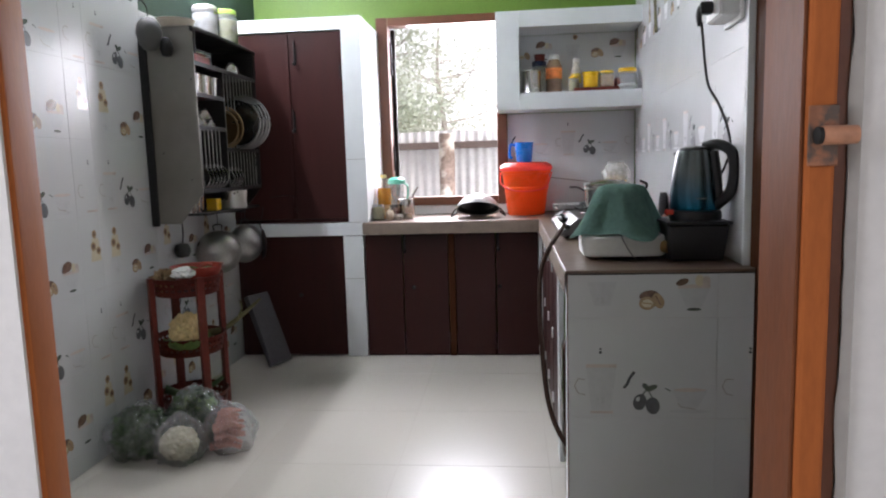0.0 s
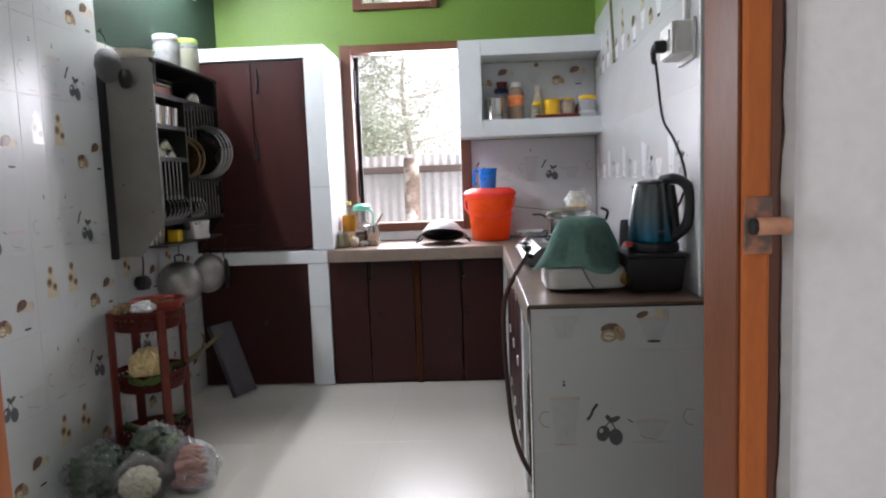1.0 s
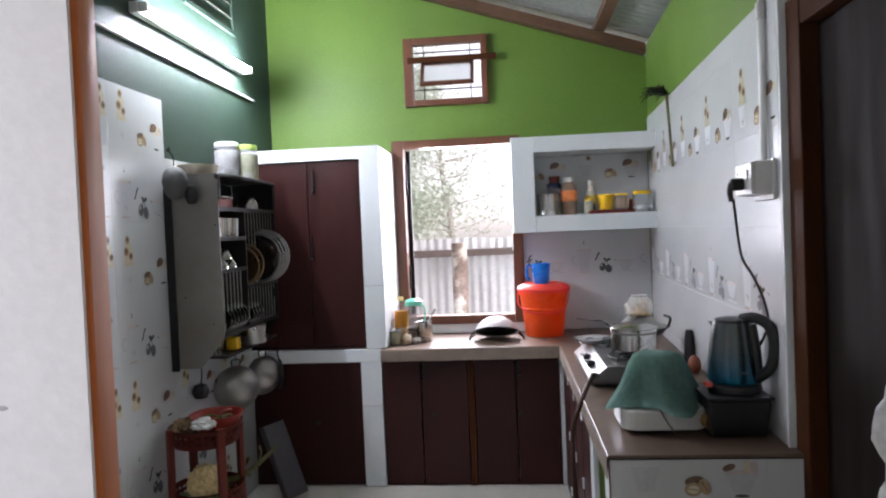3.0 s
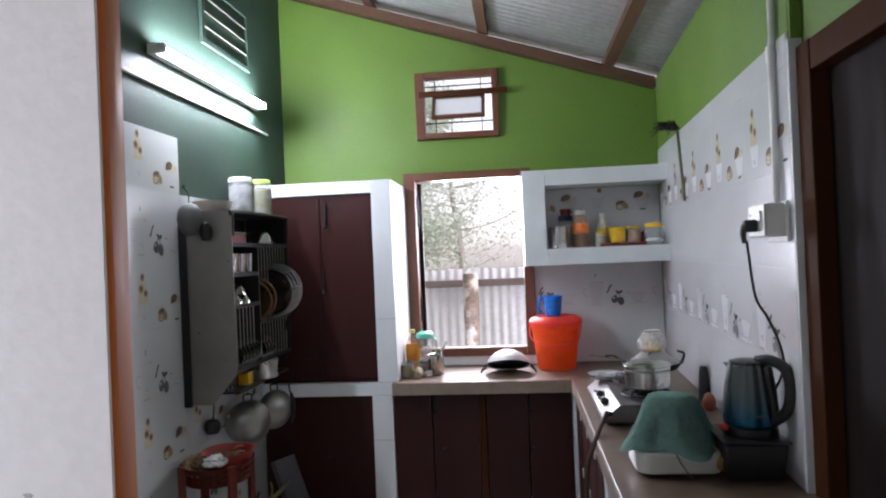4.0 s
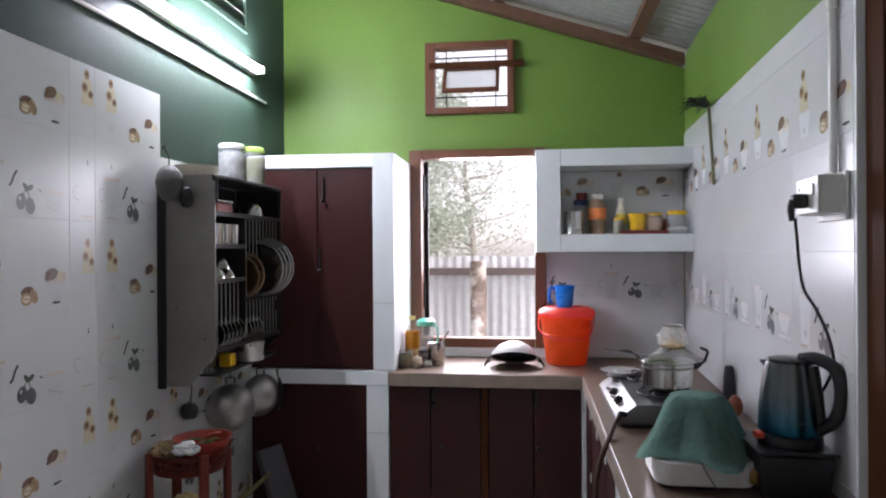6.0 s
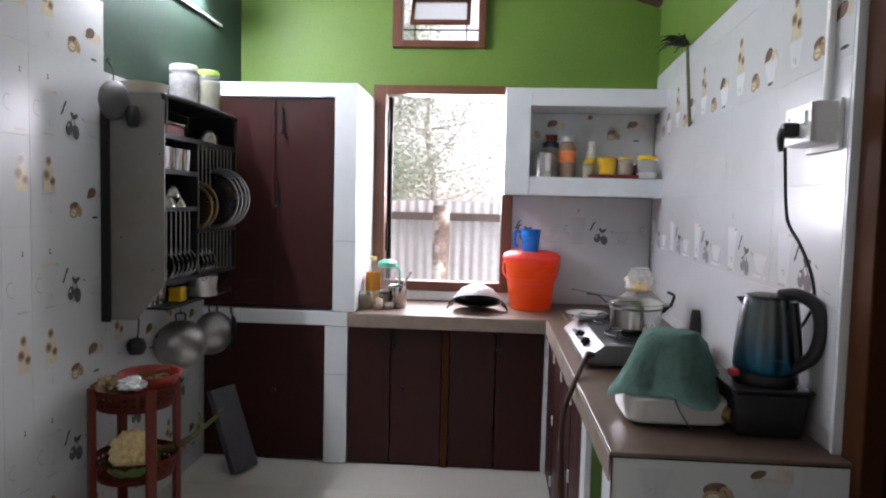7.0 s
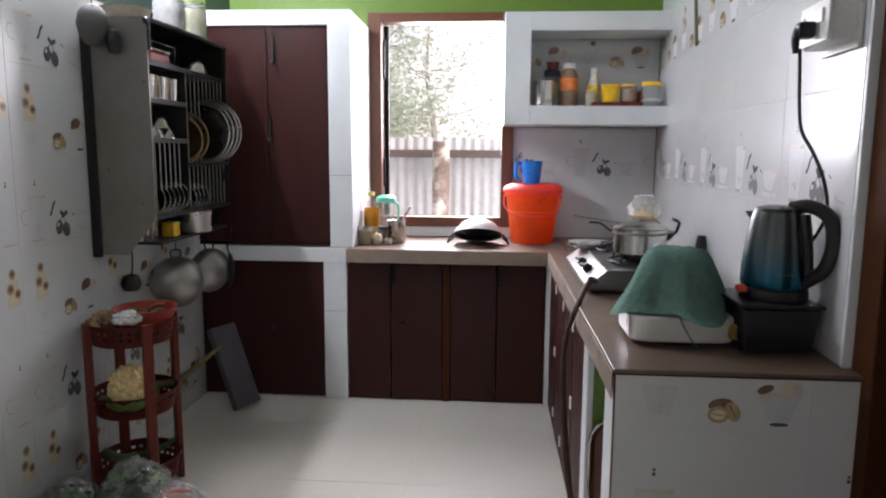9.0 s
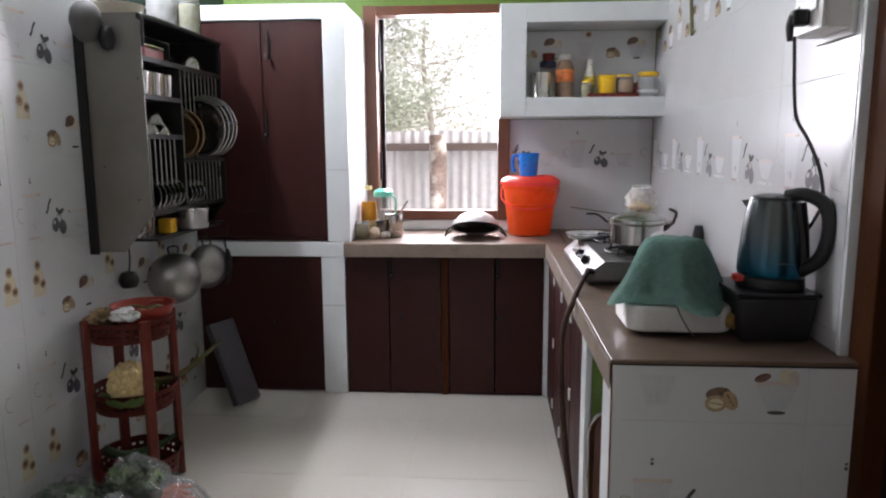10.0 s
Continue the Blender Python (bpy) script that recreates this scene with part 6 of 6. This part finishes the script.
# ---- on the right-hand wall ----
sock = thing("wall_socket", "white surface-mounted socket box with a plug", "socket")
part("box", boxes((XR - 0.062, XR - 0.002, 2.318, 2.495, 1.622, 1.728), bevel=0.006), M["white"], sock)
part("back_plate", boxes((XR - 0.010, XR - 0.0005, 2.300, 2.500, 1.605, 1.732), bevel=0.002), M["white"], sock)
face = part("face_plate", boxes((XR - 0.070, XR - 0.0625, 2.320, 2.493, 1.625, 1.725), bevel=0.003), M["white"], sock)
part("switch", boxes((XR - 0.076, XR - 0.0705, 2.345, 2.368, 1.672, 1.705), bevel=0.002), M["white"], face)
for yy, zz in ((2.462, 1.695), (2.447, 1.668), (2.477, 1.668)):
    part("pin_hole", tube([(XR - 0.0718, yy, zz), (XR - 0.0704, yy, zz)], 0.004, 8), M["black"], face)
sock.matrix_basis = EAST
plug = thing("power_plug", "black angled power plug with the kettle's flex", "plug")
part("body", boxes((XR - 0.112, XR - 0.0705, 2.382, 2.418, 1.640, 1.680), bevel=0.008), M["black"], plug)
part("neck", tube(curve_pts([(XR - 0.104, 2.400, 1.662), (XR - 0.112, 2.400, 1.640), (XR - 0.110, 2.400, 1.605)]), 0.014, 10, r_end=0.007), M["black"], plug)
part("flex", tube(curve_pts([(XR - 0.110, 2.373, 1.613), (XR - 0.100, 2.388, 1.547), (XR - 0.090, 2.404, 1.485), (XR - 0.075, 2.417, 1.418), (XR - 0.050, 2.403, 1.366), (XR - 0.030, 2.380, 1.304), (XR - 0.015, 2.381, 1.248), (XR - 0.012, 2.385, 1.205), (XR - 0.020, 2.410, 1.158), (XR - 0.030, 2.428, 1.126), (XR - 0.060, 2.480, 1.03), (XR - 0.100, 2.495, 1.008)], 10), 0.0045, 8), M["black"], plug, "thin black flex")
plug.matrix_basis = EAST
broom = thing("hanging_broom", "small stick broom hanging high on the tiled wall", "broom")
part("stick", tube([(XR - 0.020, 3.83, 1.838), (XR - 0.020, 3.955, 2.26)], 0.008, 8), M["stem"], broom)
bm = bmesh.new()
rng = random.Random(4)
for i in range(34):
    a, b_ = rng.uniform(-1, 1), rng.uniform(0, 1)
    tube([(XR - 0.018, 3.95, 2.235), (XR - 0.035 - 0.08 * b_, 3.95 + 0.08 * a, 2.265 + 0.03 * rng.random() - 0.03 * abs(a)), (XR - 0.045 - 0.11 * b_, 3.95 + 0.13 * a, 2.255 - 0.05 * abs(a) + 0.03 * rng.random())], 0.0045, 4, bm, r_end=0.002)
part("bristles", bm, M["iron"], broom)
part("nail", tube([(XR - 0.0005, 3.95, 2.24), (XR - 0.03, 3.95, 2.245)], 0.003, 6), M["iron"], broom)
broom.matrix_basis = EAST

pouch = thing("hanging_pouch", "knotted cloudy plastic pouch hanging in the passage", "pouch", at=(0.533, 1.30, 1.05))
part("film", lathe([(0, 0), (0.012, 0.004), (0.017, 0.022), (0.014, 0.042), (0.006, 0.056), (0.005, 0.085), (0.014, 0.100), (0.022, 0.125), (0.023, 0.150), (0.016, 0.178), (0.005, 0.195), (0.003, 0.215)], 24, wobble=0.2), material("cloudy_polythene", (0.55, 0.55, 0.53), 0.15, vary=0.1, scale=40, bump=0.5, grain=50, dist=0.006, alpha=0.75), pouch)
part("string", tube([(0, 0, 0.213), (0.10, 0.01, 0.63), (0.247, 0.02, 1.045)], 0.0015, 5), M["white"], pouch)

# ---- tiles on the walls ----
WEST_ROWS = ["B", "A", "B", "A", "B", "A", "B", "A"]
tile_field(wall_west, (XL - 0.008, 0.765), 90, 1.884, 0.0, 2.225, WEST_ROWS, -0.222, 0.311, first=0.064)
tile_field(wall_west, (XL - 0.008, 2.649), 90, 0.146, 0.0, 2.225, WEST_ROWS, -0.222, 0.311)
tile_field(wall_west, (XL - 0.008, 2.795), 90, 0.455, 0.0, 2.225, WEST_ROWS, -0.222, 0.311)
tile_field(wall_west, (XL - 0.008, 3.25), 90, 1.54, 0.0, 1.95, ["B", "A", "B", "A", "B", "A", "B"], -0.222, 0.311)
tile_field(wall_north, (0.014, YB + 0.008), 0, 0.84, 0.85, 1.508, ["-", "-", "B", "-"], 0.588, 0.311, first=0.302)
tile_field(wall_north, (0.094, YB + 0.008), 0, 0.76, 1.62, 2.015, ["-", "A"], 1.521, 0.311, first=0.247, wide=0.48)
tile_field(wall_east, (XR + 0.008, YB), -90, 2.513, 0.85, 2.240, ["-", "-", "B", "-", "A", "-"], 0.588, 0.311, first=0.487, wide=0.515)

# ---- floor tiles ----
FT = 0.60
fm = {}
floor_ob = bpy.data.objects["floor"]
for i in range(-3, 5):
    for j in range(-4, 9):
        x0, y0 = -0.441 + i * FT, 3.85 - 7 * FT + j * FT
        a, b, c, d = max(x0, XL), min(x0 + FT, 1.45), max(y0, -2.3), min(y0 + FT, YB)
        if b - a < 0.02 or d - c < 0.02:
            continue
        key = (round(b - a, 3), round(d - c, 3))
        if key not in fm:
            fm[key] = mesh_of("floor_tile", boxes((0.0008, key[0] - 0.0008, 0.0008, key[1] - 0.0008, -0.0014, 0.0), bevel=0.0006), M["floor"])
        part("floor_tile", fm[key], None, floor_ob).location = (a, c, 0)
